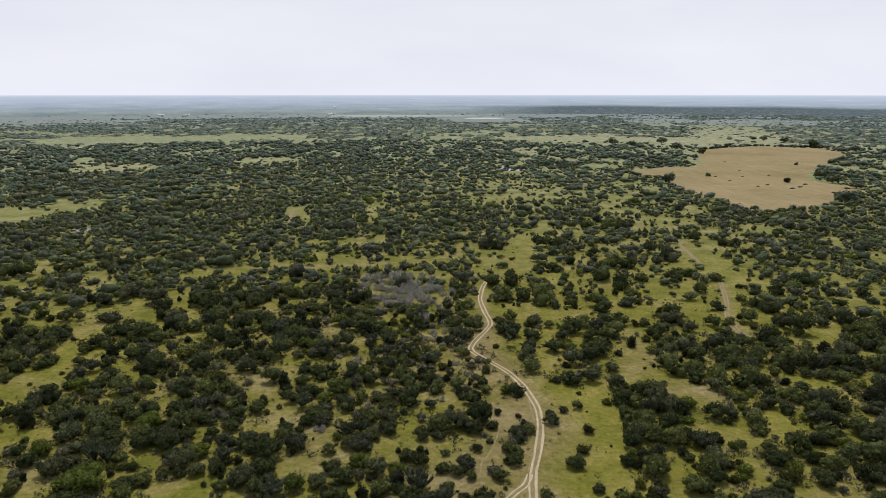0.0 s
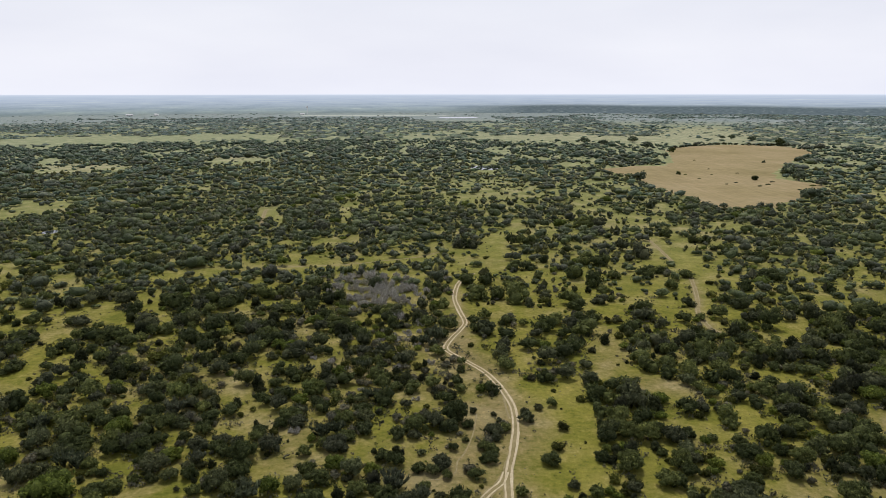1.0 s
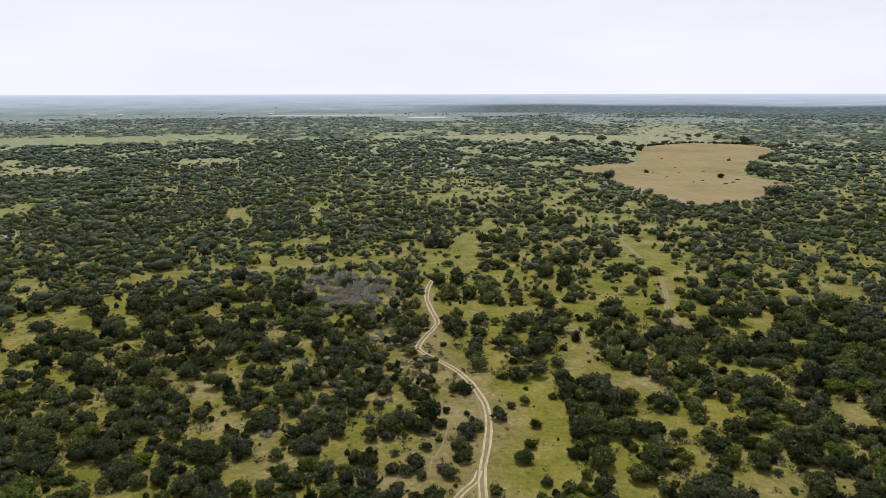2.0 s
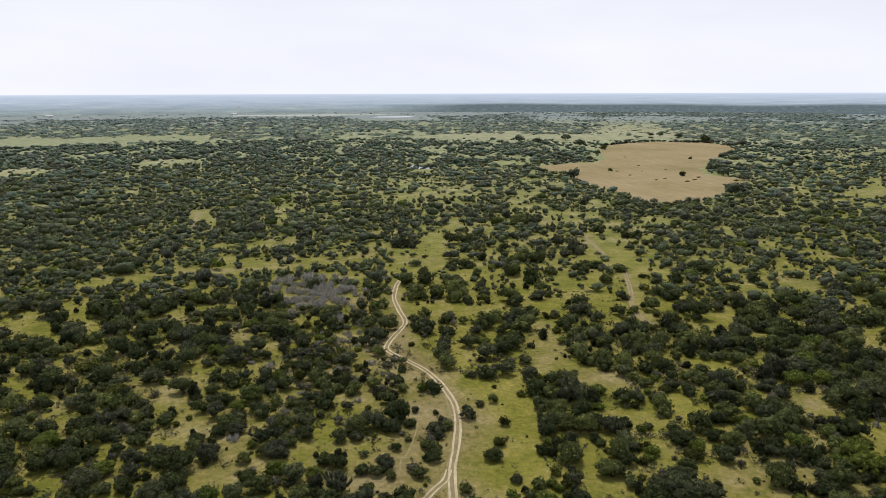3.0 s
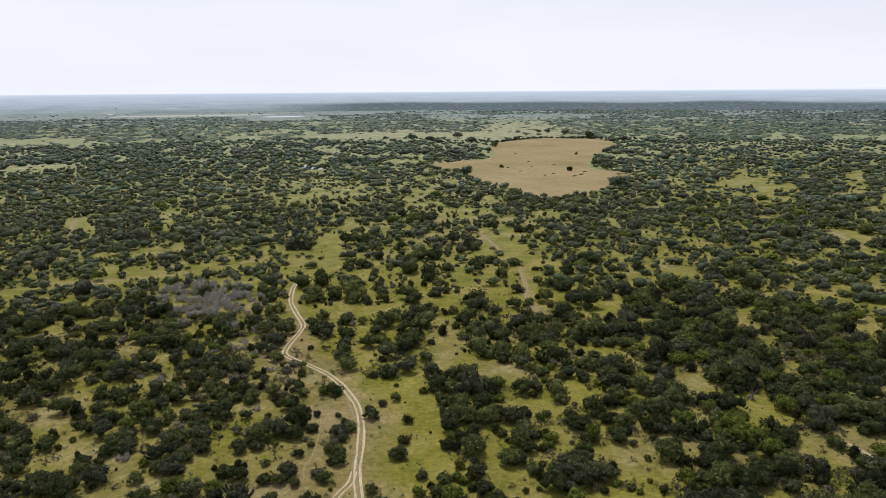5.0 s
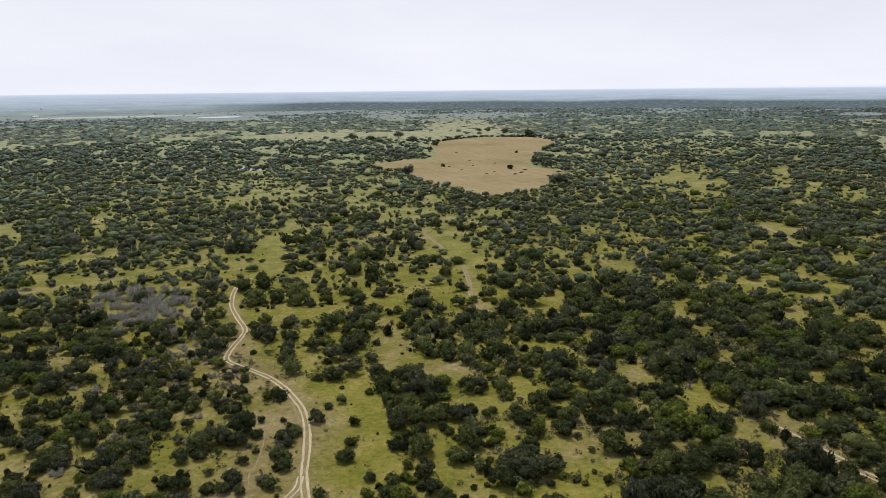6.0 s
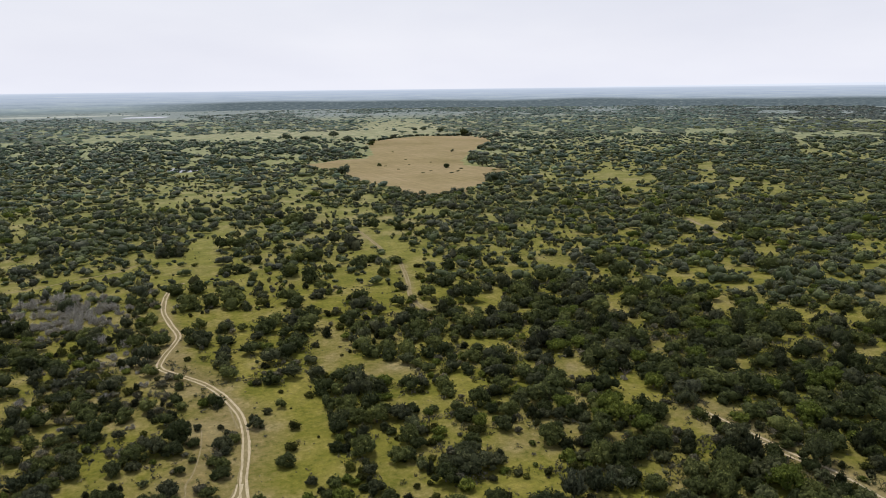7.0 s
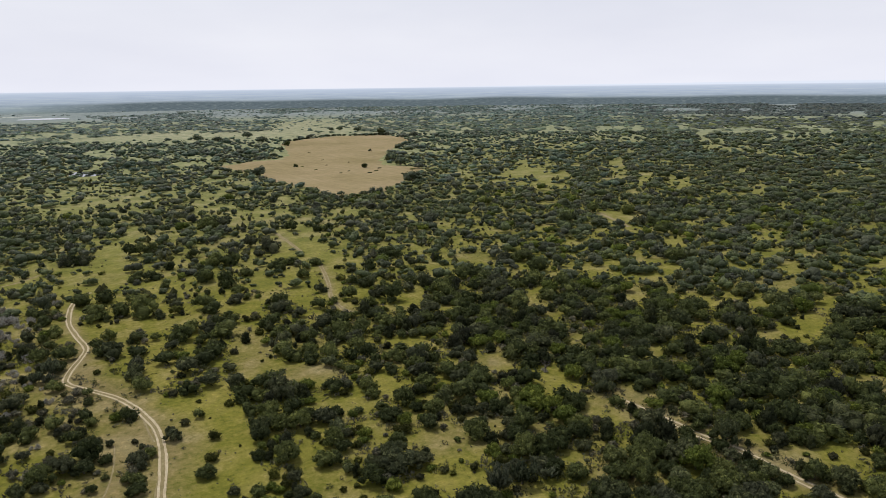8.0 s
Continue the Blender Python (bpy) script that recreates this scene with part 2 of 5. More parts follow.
# ---- plan: glades in the bush as (bearing, distance, half across, half deep, cover) ----
GLADES_A = [
    (40.7, 128, 1.6, 2.1, 0.05), (28.9, 128, 4.1, 2.7, 0.08), (23.8, 129, 6.4, 2.7, 0.08), (-8.3, 131, 1.7, 1.3, 0.1), (-4.8, 131, 1.3, 1.5, 0.1),
    (34.6, 132, 10, 4.3, 0.06), (-6.8, 133, 0.8, 1.6, 0.2), (0.8, 133, 4.2, 2.8, 0.05), (3.4, 133, 4.2, 2.8, 0.05), (11.4, 135, 4.5, 6.2, 0.06),
    (-14.7, 136, 1.2, 2.6, 0.1), (21.9, 137, 5.5, 2.9, 0.08), (16.2, 138, 2.2, 3.2, 0.1), (-2.2, 139, 2.2, 1.3, 0.1), (-20, 141, 1, 1.3, 0.2),
    (8.9, 141, 1.4, 8.6, 0.03), (19.9, 141, 1.7, 2.7, 0.1), (-23.3, 143, 4.2, 3, 0.1), (-1, 143, 0.7, 2.6, 0.1), (33, 143, 7.1, 3, 0.03),
]
GLADES_B = [
    (43.6, 143, 1.4, 2.7, 0.1), (6.6, 144, 2.8, 9, 0.1), (41.1, 144, 0.7, 1.4, 0.1), (62, 145, 1.8, 0.9, 0.2), (-13.6, 146, 1.8, 2.6, 0.05),
    (-12.2, 146, 2.2, 2.6, 0.05), (35.1, 146, 2.8, 1.2, 0.05), (-5.2, 147, 1.7, 3.3, 0.1), (14.7, 147, 2.9, 11.6, 0.03), (20.2, 147, 1.1, 5.3, 0.05),
    (4.3, 150, 2.1, 4, 0.1), (48.4, 150, 1.4, 1.5, 0.1), (-17.3, 151, 1.8, 1, 0.2), (26.7, 151, 2.5, 1.8, 0.1), (32.1, 151, 6.1, 3.3, 0.05),
    (-26.8, 153, 2.6, 1.4, 0.1), (37.1, 153, 0.7, 2.5, 0.1), (-11.4, 154, 1.8, 4.9, 0.05), (-3.2, 155, 1.5, 3.2, 0.1), (21.3, 155, 1, 2.5, 0.1),
]
GLADES_C = [
    (25.6, 155, 1.2, 2.1, 0.1), (20.4, 155, 2.5, 2.9, 0.1), (-32.8, 156, 2.6, 2.2, 0.1), (2.1, 156, 1.6, 3, 0.05), (32.6, 156, 1.7, 1.8, 0.1),
    (-24.8, 157, 1.3, 3.2, 0.05), (25.8, 157, 1.6, 3.4, 0.1), (36.6, 158, 1, 2.1, 0.1), (-28.1, 159, 1.8, 1.5, 0.1), (10.7, 159, 5.7, 13.4, 0.06),
    (61, 159, 2.6, 1.5, 0.2), (-20, 160, 1.4, 2.5, 0.1), (62.5, 160, 1.1, 1.1, 0.2), (-25.8, 161, 1.1, 1.1, 0.05), (-2.4, 161, 1, 2.2, 0.2),
    (6, 162, 1.8, 4, 0.1), (29.3, 163, 0.9, 5.7, 0.05), (14, 164, 3.9, 16.8, 0.03), (-32.3, 165, 2, 4.8, 0.1), (-15.3, 165, 2, 1.5, 0.1),
]
GLADES_D = [
    (23.5, 166, 1.9, 2.8, 0.1), (58.4, 167, 2.1, 4.8, 0.05), (25.4, 168, 1.8, 5.3, 0.1), (4.8, 168, 1.9, 5.9, 0.1), (-29.2, 169, 1.1, 2.1, 0.1),
    (-13.9, 169, 1.9, 2.3, 0.05), (21.3, 169, 2, 3.5, 0.1), (23.2, 170, 3.8, 4.4, 0.05), (-20.8, 170, 1.2, 1.8, 0.2), (-0.2, 170, 2.1, 2.2, 0.1),
    (24.2, 170, 3.2, 3, 0.05), (6, 171, 3.8, 5.4, 0.05), (-31.4, 172, 2.3, 1.2, 0.1), (7.2, 172, 1.9, 4.4, 0.1), (25.1, 174, 1.3, 4.6, 0.05),
    (13.9, 175, 4.1, 4.1, 0), (-24.8, 175, 1.4, 2.3, 0.1), (0.8, 176, 1.8, 8.6, 0.1), (28.3, 176, 2.5, 3.5, 0.03), (-13.8, 177, 3.3, 3.2, 0.05),
]
GLADES_E = [
    (4.7, 177, 1.8, 5.8, 0.1), (-1.2, 177, 2.5, 2.9, 0.2), (-28.4, 178, 1, 1.8, 0.1), (28.2, 179, 4, 5.5, 0), (-5.9, 182, 3.1, 3.4, 0.3),
    (49, 182, 1.8, 4.4, 0.1), (24.6, 182, 0.8, 3.9, 0.1), (27.5, 183, 1, 3.3, 0.1), (21.2, 183, 3.1, 2.3, 0.15), (10.6, 184, 3.4, 6.5, 0.1),
    (-33.5, 184, 5.6, 4.2, 0.05), (22.2, 186, 4.5, 2.9, 0.1), (8.1, 187, 5.7, 6.4, 0.05), (26.7, 187, 1.6, 3.2, 0.1), (-15.2, 188, 3.4, 5.5, 0.05),
    (-10, 188, 1.9, 3.2, 0.2), (21.4, 188, 5.4, 5.2, 0.05), (42.2, 189, 1.4, 8.9, 0), (4.2, 190, 1.9, 3.3, 0.2), (40.7, 190, 2.7, 4.1, 0.25),
]
GLADES_F = [
    (38.1, 192, 3.6, 2.1, 0.1), (20.4, 193, 5, 4, 0.05), (-23.3, 195, 1.9, 2, 0.2), (32.9, 196, 2, 3.5, 0.05), (-15.5, 198, 2.1, 3, 0.3),
    (36.6, 199, 2.9, 6.3, 0), (18.6, 200, 5.2, 3.9, 0.05), (5.7, 204, 3.1, 10.3, 0.05), (9, 204, 2.1, 10.2, 0.1), (-8.5, 204, 2.8, 3.3, 0.3),
    (-17.8, 205, 1.5, 5, 0.1), (0.8, 206, 3, 9.6, 0.05), (-11.5, 206, 2.1, 4.7, 0.1), (-25.7, 210, 2.1, 3.6, 0.1), (-12.9, 210, 1.4, 7.7, 0.2),
    (29.8, 210, 2.2, 2.5, 0.1), (16, 211, 4.1, 16.4, 0), (60.5, 211, 1.3, 4, 0.1), (44, 213, 2.1, 3.5, 0.1), (50.2, 213, 1.4, 7.8, 0.2),
]
GLADES_G = [
    (65.5, 215, 4, 4.8, 0.15), (28.8, 216, 4.8, 3.1, 0), (-33.4, 217, 4.7, 5.3, 0), (4.3, 221, 4.5, 10.8, 0.05), (43.7, 221, 1.8, 2.7, 0.2),
    (-31.9, 223, 4.9, 5.7, 0), (8.5, 225, 2.3, 4.5, 0.1), (53.6, 225, 1.8, 3.2, 0.1), (-0.7, 228, 5, 3.5, 0.15), (-23, 230, 1.4, 6.5, 0.2),
    (-14.9, 230, 2.3, 2.8, 0.2), (-30.3, 232, 4.4, 6.7, 0), (-9.3, 234, 2.3, 8.4, 0.3), (26.4, 234, 1, 5.5, 0.1), (-27.2, 235, 4.6, 5.5, 0.1),
    (-25.9, 235, 3.2, 4.4, 0.1), (15.9, 237, 3.1, 4.8, 0.1), (41.6, 240, 2.4, 5.7, 0.1), (-29.4, 242, 2.5, 7.9, 0), (-20.8, 242, 3.1, 3.6, 0),
]
GLADES_H = [
    (58.9, 242, 4.5, 4.6, 0.05), (64.2, 242, 2.1, 3.3, 0.05), (-4, 247, 5, 4.7, 0.25), (32.7, 247, 2.5, 3.4, 0.05), (60.2, 249, 5.9, 10.9, 0.03),
    (10.5, 254, 5.5, 3.5, 0.1), (29.6, 256, 3.2, 7.9, 0.02), (5.1, 257, 7.7, 3.6, 0.05), (61.2, 259, 4.1, 14.2, 0), (8.4, 260, 3.9, 4.4, 0.1),
    (-27.8, 261, 5.5, 8.6, 0.05), (-23.2, 261, 2.4, 6.2, 0.1), (0.3, 261, 4.4, 6, 0.25), (2.5, 262, 2.6, 11.9, 0.15), (-20.6, 263, 1.4, 12.7, 0.1),
    (39.9, 263, 1.7, 11.3, 0.1), (16, 264, 6, 10.2, 0.1), (-14.8, 266, 4.3, 4.5, 0.3), (48.3, 269, 1.9, 9.9, 0.02), (54.1, 269, 4.6, 3.7, 0.05),
]
GLADES_I = [
    (3.7, 270, 2.7, 19, 0.05), (20.6, 270, 2.1, 8.9, 0.15), (25.5, 270, 2.3, 6.3, 0.05), (30.1, 271, 2, 8, 0.1), (57.1, 271, 3.5, 4.4, 0.02),
    (-24.2, 273, 4.6, 4.4, 0), (34.7, 274, 2.3, 8.2, 0.1), (20.2, 275, 2.7, 12.9, 0.15), (-29.2, 279, 10.3, 6.6, 0.1), (55.5, 279, 3.2, 6.2, 0.05),
    (57.9, 279, 5.4, 8.4, 0.02), (52.9, 280, 4.8, 8, 0.05), (51.2, 281, 1.8, 6.5, 0.1), (27.2, 285, 3.1, 3.5, 0.1), (62.1, 286, 3.5, 11.6, 0.02),
    (-24.7, 287, 2.6, 4, 0.1), (23.2, 290, 3.4, 23, 0.05), (-21.2, 293, 3, 15.5, 0.2), (-31.7, 298, 8.5, 6.5, 0.15), (54.1, 299, 2.7, 4.5, 0.1),
]
GLADES_J = [
    (-29.9, 301, 1.8, 8.4, 0.2), (43.1, 304, 3.9, 8.8, 0.1), (39.6, 306, 4.3, 6, 0.1), (10.2, 309, 6.6, 8, 0.25), (17.5, 311, 2.2, 29, 0.1),
    (31.8, 311, 8.8, 7.3, 0.12), (64.8, 311, 3.4, 4.4, 0.1), (50.8, 316, 3.9, 8.1, 0.1), (3.1, 317, 4.2, 10.7, 0.2), (-32.3, 318, 6.7, 9.1, 0.2),
    (59.7, 319, 2.8, 4.8, 0.1), (36, 320, 6.9, 5.5, 0.05), (35.1, 320, 9, 5.5, 0.05), (22.9, 321, 3.9, 24, 0.05), (-19.8, 326, 9.2, 4.3, 0.1),
    (5, 327, 10.8, 15.8, 0.12), (34.2, 327, 11.9, 6.8, 0.1), (-31.2, 328, 6.1, 8.8, 0.3), (21.9, 328, 4.9, 9, 0.15), (49.4, 330, 6.2, 6.7, 0.1),
]
GLADES_K = [
    (49.3, 331, 6.7, 8.9, 0.05), (-6.8, 332, 12.3, 5.8, 0.05), (56.1, 332, 3.2, 8.6, 0.05), (-16.4, 333, 14.6, 4.5, 0.05), (-10.5, 333, 10.8, 5.8, 0.05),
    (-3, 335, 12.4, 5.9, 0.05), (-27.8, 337, 8.9, 4.3, 0.1), (7.4, 338, 13.9, 7.2, 0.15), (-13.2, 340, 4.9, 9.5, 0.1), (59.6, 341, 4.9, 6.6, 0.1),
    (-32.5, 343, 6, 6.3, 0.2), (0.3, 343, 8.5, 7.5, 0.1), (-4, 343, 10.2, 3.7, 0.1), (-26.6, 345, 5.6, 5.7, 0.1), (6.4, 349, 7.4, 11.5, 0.1),
    (21.7, 350, 9.7, 8.4, 0.1), (-8.6, 350, 5.7, 3.9, 0.1), (11.9, 354, 9.7, 9.1, 0.35), (-10.5, 355, 7.5, 3.9, 0.1), (20.3, 359, 5.6, 7.7, 0.1),
]
GLADES_L = [
    (64.3, 361, 8.4, 7, 0.1), (6.4, 366, 4.5, 24, 0.05), (58.3, 366, 6.9, 10.2, 0.05), (-30.3, 370, 5.8, 16.2, 0.1), (1.7, 374, 7.4, 7.3, 0.3),
    (-1.1, 377, 5, 9, 0.25), (50.8, 377, 7.5, 15.6, 0.05), (-7.7, 382, 8.1, 9.1, 0.05), (-10.4, 383, 6.8, 9.1, 0.1), (19.8, 383, 10.1, 14.4, 0.25),
    (-4.9, 386, 2.5, 14, 0.2), (-30.9, 389, 12.2, 5.5, 0.35), (16.3, 390, 10.5, 13.7, 0.35), (-32.3, 391, 4.9, 8.1, 0.2), (45.7, 393, 5, 9.4, 0.25),
    (47.5, 401, 15.7, 6.5, 0.25), (58.1, 403, 5.8, 21, 0.12), (57.1, 412, 3, 12.9, 0.1), (50.1, 415, 4.2, 5.1, 0.1), (10.5, 435, 3.5, 17.4, 0.3),
]
GLADES_M = [
    (17.1, 438, 12.3, 23, 0.4), (15.8, 444, 4.5, 11.8, 0.05), (46.6, 444, 11.1, 17.8, 0), (64.3, 457, 4.3, 5.5, 0), (-2.3, 458, 4.9, 13, 0.25),
    (-28.2, 462, 7.3, 5.8, 0.1), (-11.2, 465, 3.3, 17.5, 0.05), (44.3, 465, 6.2, 6.6, 0.2), (17.9, 470, 12.4, 13, 0.15), (-5.8, 474, 2.3, 37, 0.25),
    (-12.1, 493, 6.3, 29, 0.1), (13.6, 503, 4, 30, 0.25), (8.1, 508, 12.3, 13.1, 0.1), (20, 509, 8.6, 12.5, 0.05), (58.8, 519, 6.6, 7.4, 0.1),
    (29.6, 524, 8.9, 12.2, 0.4), (3.1, 531, 6.9, 14.4, 0.15), (-32, 535, 12.6, 14.9, 0), (4.5, 550, 10.7, 15.4, 0.1), (-31.1, 559, 27, 27, 0.05),
]
GLADES_N = [
    (-27.6, 580, 20, 21, 0.05), (-23.4, 581, 6.9, 15.8, 0.35), (57, 597, 4.2, 30, 0.2), (9.2, 601, 3.8, 43, 0.25), (-19.2, 615, 7.5, 29, 0.35),
    (51.1, 621, 7.9, 33, 0.15), (41.1, 635, 14, 24, 0), (-16.6, 644, 4.5, 20, 0.2), (48.8, 654, 3, 33, 0.1), (38.8, 659, 23, 22, 0),
    (-10.2, 670, 4.2, 36, 0.3), (46.6, 672, 5.1, 40, 0.05), (29.7, 685, 8.7, 21, 0.05), (40.4, 706, 5, 30, 0.15), (55.5, 717, 6.7, 19, 0.1),
    (61.8, 723, 8.7, 13.7, 0.1), (39, 732, 7.5, 37, 0.1), (27.8, 735, 8.4, 34, 0), (46.3, 766, 7, 46, 0.1), (49.4, 776, 12.8, 17.3, 0.25),
]
GLADES_O = [
    (13, 822, 22, 19.8, 0.05), (44.6, 850, 10.5, 28, 0.1), (-25.1, 851, 41, 33, 0.05), (-14.1, 883, 38, 38, 0.05), (56.2, 936, 14.4, 40, 0.1),
    (-15, 953, 33, 52, 0.4), (-27, 957, 10.9, 73, 0.1), (53.4, 965, 18, 26, 0.1), (42.6, 988, 13, 29, 0.2), (-24.9, 1027, 45, 76, 0.4),
    (34.7, 1045, 22, 32, 0.3), (36.5, 1098, 23, 36, 0.2), (52.6, 1100, 14.2, 34, 0.3), (18, 1194, 45, 40, 0.25), (20.9, 1230, 40, 42, 0.15),
    (8, 1311, 113, 67, 0.02), (17.1, 1324, 46, 66, 0.15), (13.3, 1334, 93, 68, 0.03), (-17, 1393, 127, 73, 0.03), (-24.9, 1413, 132, 71, 0),
]
GLADES_P = [
    (-12.1, 1423, 37, 116, 0.3), (23.7, 1503, 72, 141, 0.25), (21.5, 1603, 66, 117, 0.1), (22.5, 1837, 77, 65, 0.08), (3.5, 2190, 110, 110, 0),
    (17, 2265, 117, 143, 0.08), (24.3, 2298, 158, 152, 0.08), (-27, 2350, 200, 90, 0.05), (2.6, 2360, 120, 150, 0), (-30, 2740, 260, 140, 0),
    (-6, 2780, 150, 110, 0), (19.1, 3122, 172, 183, 0.08),
]
POND_AND_CLEARINGS = [(5.7, 734, 11, 22, 0), (-27.5, 467, 5, 8, 0), (58.1, 2925, 45, 149, 0), (50.6, 2372, 37, 104, 0.1), (51.6, 2371, 34, 103, 0.1), (55.5, 2371, 16, 100, 0.1), (56.3, 1831, 30, 60, 0.1), (62.6, 2103, 15, 74, 0),
                      (64.0, 1608, 8, 64, 0), (41.2, 1334, 10, 52, 0.05), (42.5, 1283, 9, 48, 0.05), (45.2, 1368, 12, 54, 0.1), (47.9, 1370, 10, 53, 0.05), (51.2, 1475, 9, 100, 0.1), (52.7, 1241, 7, 57, 0), (53.7, 1072, 15, 32, 0.1), (55.3, 1374, 38, 34, 0.15), (59.7, 1471, 19, 38, 0.1), (61.0, 1376, 12, 49, 0.05)]
BARE_STANDS = [(-3.8, 282, 12, 19, 0.34), (-6.6, 299, 5, 11, 0.34), (-0.2, 267, 5, 9, 0.34), (-1.9, 290, 5, 9, 0.34)]
ROADSIDE_MEADOW = [(9.9, 179, 6, 10, 0.02), (12.3, 167, 8, 15, 0.02), (13.7, 183, 6, 10, 0.03), (10.7, 166, 6, 14, 0.02), (11.3, 145, 6, 10, 0.02)]
NORTH_PASTURES = [(13.9, 1297, 134, 65, 0.02), (19.5, 1312, 59, 84, 0.05), (22.7, 1372, 83, 128, 0.15), (17.2, 1170, 34, 40, 0.12), (23.1, 2080, 112, 105, 0.12), (16.0, 2674, 128, 137, 0.15)]
GLADES = GLADES_A + GLADES_B + GLADES_C + GLADES_D + GLADES_E + GLADES_F + GLADES_G + GLADES_H + GLADES_I + GLADES_J + GLADES_K + GLADES_L + GLADES_M + GLADES_N + GLADES_O + GLADES_P + BARE_STANDS + POND_AND_CLEARINGS + NORTH_PASTURES + ROADSIDE_MEADOW
ROAD_LINE = [(17.4, 118), (19.0, 134.6), (21.7, 146.6), (23.8, 157.7), (24.6, 168.7), (23.6, 177.4), (22.0, 185.0), (19.2, 193.2), (14.8, 201.2),
             (9.3, 210.7), (10.0, 218.0), (14.8, 230.9), (16.9, 238.8), (15.7, 252.1), (14.8, 268.4), (16.3, 283.3), (19.2, 296.0),
             (23.5, 305.0), (26.0, 307.5)]
SPUR_LINE = [(18.7, 137.0), (17.3, 132.9), (14.6, 129.3), (11.0, 124.0)]
TRACK_LINE = [(121.1, 296.9), (116.5, 280.7), (111.3, 264.5), (104.2, 245.3), (101.9, 232.7), (102.0, 226.8), (103.5, 223.4)]
TRACK_NORTH_LINE = [(128.7, 385.8), (128.4, 372.2), (127.0, 358.1), (125.3, 341.3), (123.9, 328.2)]
EAST_LINE = [(128.7, 118), (129.3, 111.9), (130.1, 100.4), (130.0, 93.8), (131.6, 84.6), (130.9, 75.9), (131.0, 66.8), (131.5, 55)]
PATH_WEST_LINE = [(-96, 431), (-97.1, 436.7), (-101.4, 461.8), (-105.8, 492.3)]
PATH_EAST_LINE = [(319.2, 316.0), (313.0, 301.2), (307.3, 287.4), (300.9, 275.2)]
TRAIL_LINE = [(14.7, 165.4), (13.4, 156.2), (10.8, 146.6), (8.6, 141.6), (7.8, 136.9), (4.9, 134.6), (1.9, 134.6)]
STRIP_LINE = [(-68.0, 322.3), (-53.7, 324.2), (-32.6, 327.1), (-16.7, 333.8), (-0.2, 340.7), (11.4, 351.9)]
SIDE_RUT_LINE = [(22.4, 183.0), (23.0, 177.4), (22.8, 168.7), (22.9, 162.2)]
FIELD_LINE = [(192, 745), (245.6, 776.9), (283.2, 786.1), (337.4, 927.3), (373.4, 1024.8), (479.7, 1088.2), (563.7, 1047.2), (527.1, 917.6),
              (431.5, 802.8), (347.4, 664.8), (358, 602), (297, 529), (264, 493), (213, 478), (213, 522), (207, 603), (211, 664)]

# single trees and bushes that stand near: x, y, crown radius
OAKS_A = [
    (-89, 131, 2.3), (-125, 188, 1.9), (-109, 164, 3.1), (-96, 145, 2.0), (-133, 204, 3.8), (-98, 151, 1.3), (-146, 226, 3.8), (-125, 193, 3.0), (-195, 302, 4.7),
    (-106, 167, 2.6), (-175, 275, 3.2), (-191, 305, 4.7), (-93, 149, 1.8), (-107, 172, 3.0), (-127, 204, 3.8), (-139, 225, 3.4), (-84, 137, 3.2), (-164, 267, 3.1),
    (-120, 197, 2.5), (-187, 307, 4.7), (-160, 264, 1.8), (-104, 174, 3.0), (-119, 201, 2.8), (-131, 223, 3.4), (-141, 241, 1.8), (-81, 139, 2.5), (-97, 168, 2.9),
    (-152, 267, 2.7), (-127, 225, 2.7), (-136, 241, 3.3), (-176, 313, 3.3), (-148, 263, 3.5),
]
OAKS_B = [
    (-104, 187, 2.9), (-173, 314, 3.3), (-110, 200, 2.6), (-81, 148, 2.6), (-116, 214, 1.8), (-131, 242, 2.4), (-147, 273, 3.2), (-170, 316, 3.3), (-114, 216, 2.2),
    (-77, 148, 2.3), (-96, 184, 2.5), (-80, 156, 2.7), (-100, 197, 2.7), (-122, 242, 2.9), (-70, 139, 1.5), (-66, 131, 2.6), (-113, 226, 2.7), (-130, 260, 3.9),
    (-157, 320, 3.7), (-118, 241, 3.7), (-68, 139, 1.5), (-103, 214, 2.6), (-127, 267, 3.6), (-153, 321, 3.7), (-107, 226, 3.5), (-82, 173, 2.1), (-62, 132, 1.2),
    (-71, 152, 2.9), (-127, 272, 3.1), (-96, 206, 3.2), (-149, 323, 3.7), (-124, 273, 3.1),
]
OAKS_C = [
    (-74, 166, 2.0), (-125, 280, 3.1), (-102, 230, 2.7), (-60, 136, 1.5), (-121, 274, 3.1), (-122, 281, 3.1), (-63, 148, 2.9), (-112, 264, 4.9), (-119, 282, 3.1),
    (-69, 167, 2.9), (-57, 140, 3.7), (-61, 153, 2.4), (-132, 334, 3.9), (-92, 235, 4.4), (-53, 137, 2.2), (-128, 335, 3.9), (-62, 165, 2.0), (-124, 337, 3.9),
    (-72, 196, 4.4), (-50, 140, 1.7), (-93, 261, 5.5), (-55, 154, 1.9), (-84, 239, 2.8), (-46, 131, 1.9), (-59, 172, 2.7), (-95, 279, 3.7), (-74, 219, 4.1),
    (-112, 332, 4.9), (-80, 240, 4.0), (-52, 160, 2.2), (-107, 333, 4.9), (-87, 275, 2.8),
]
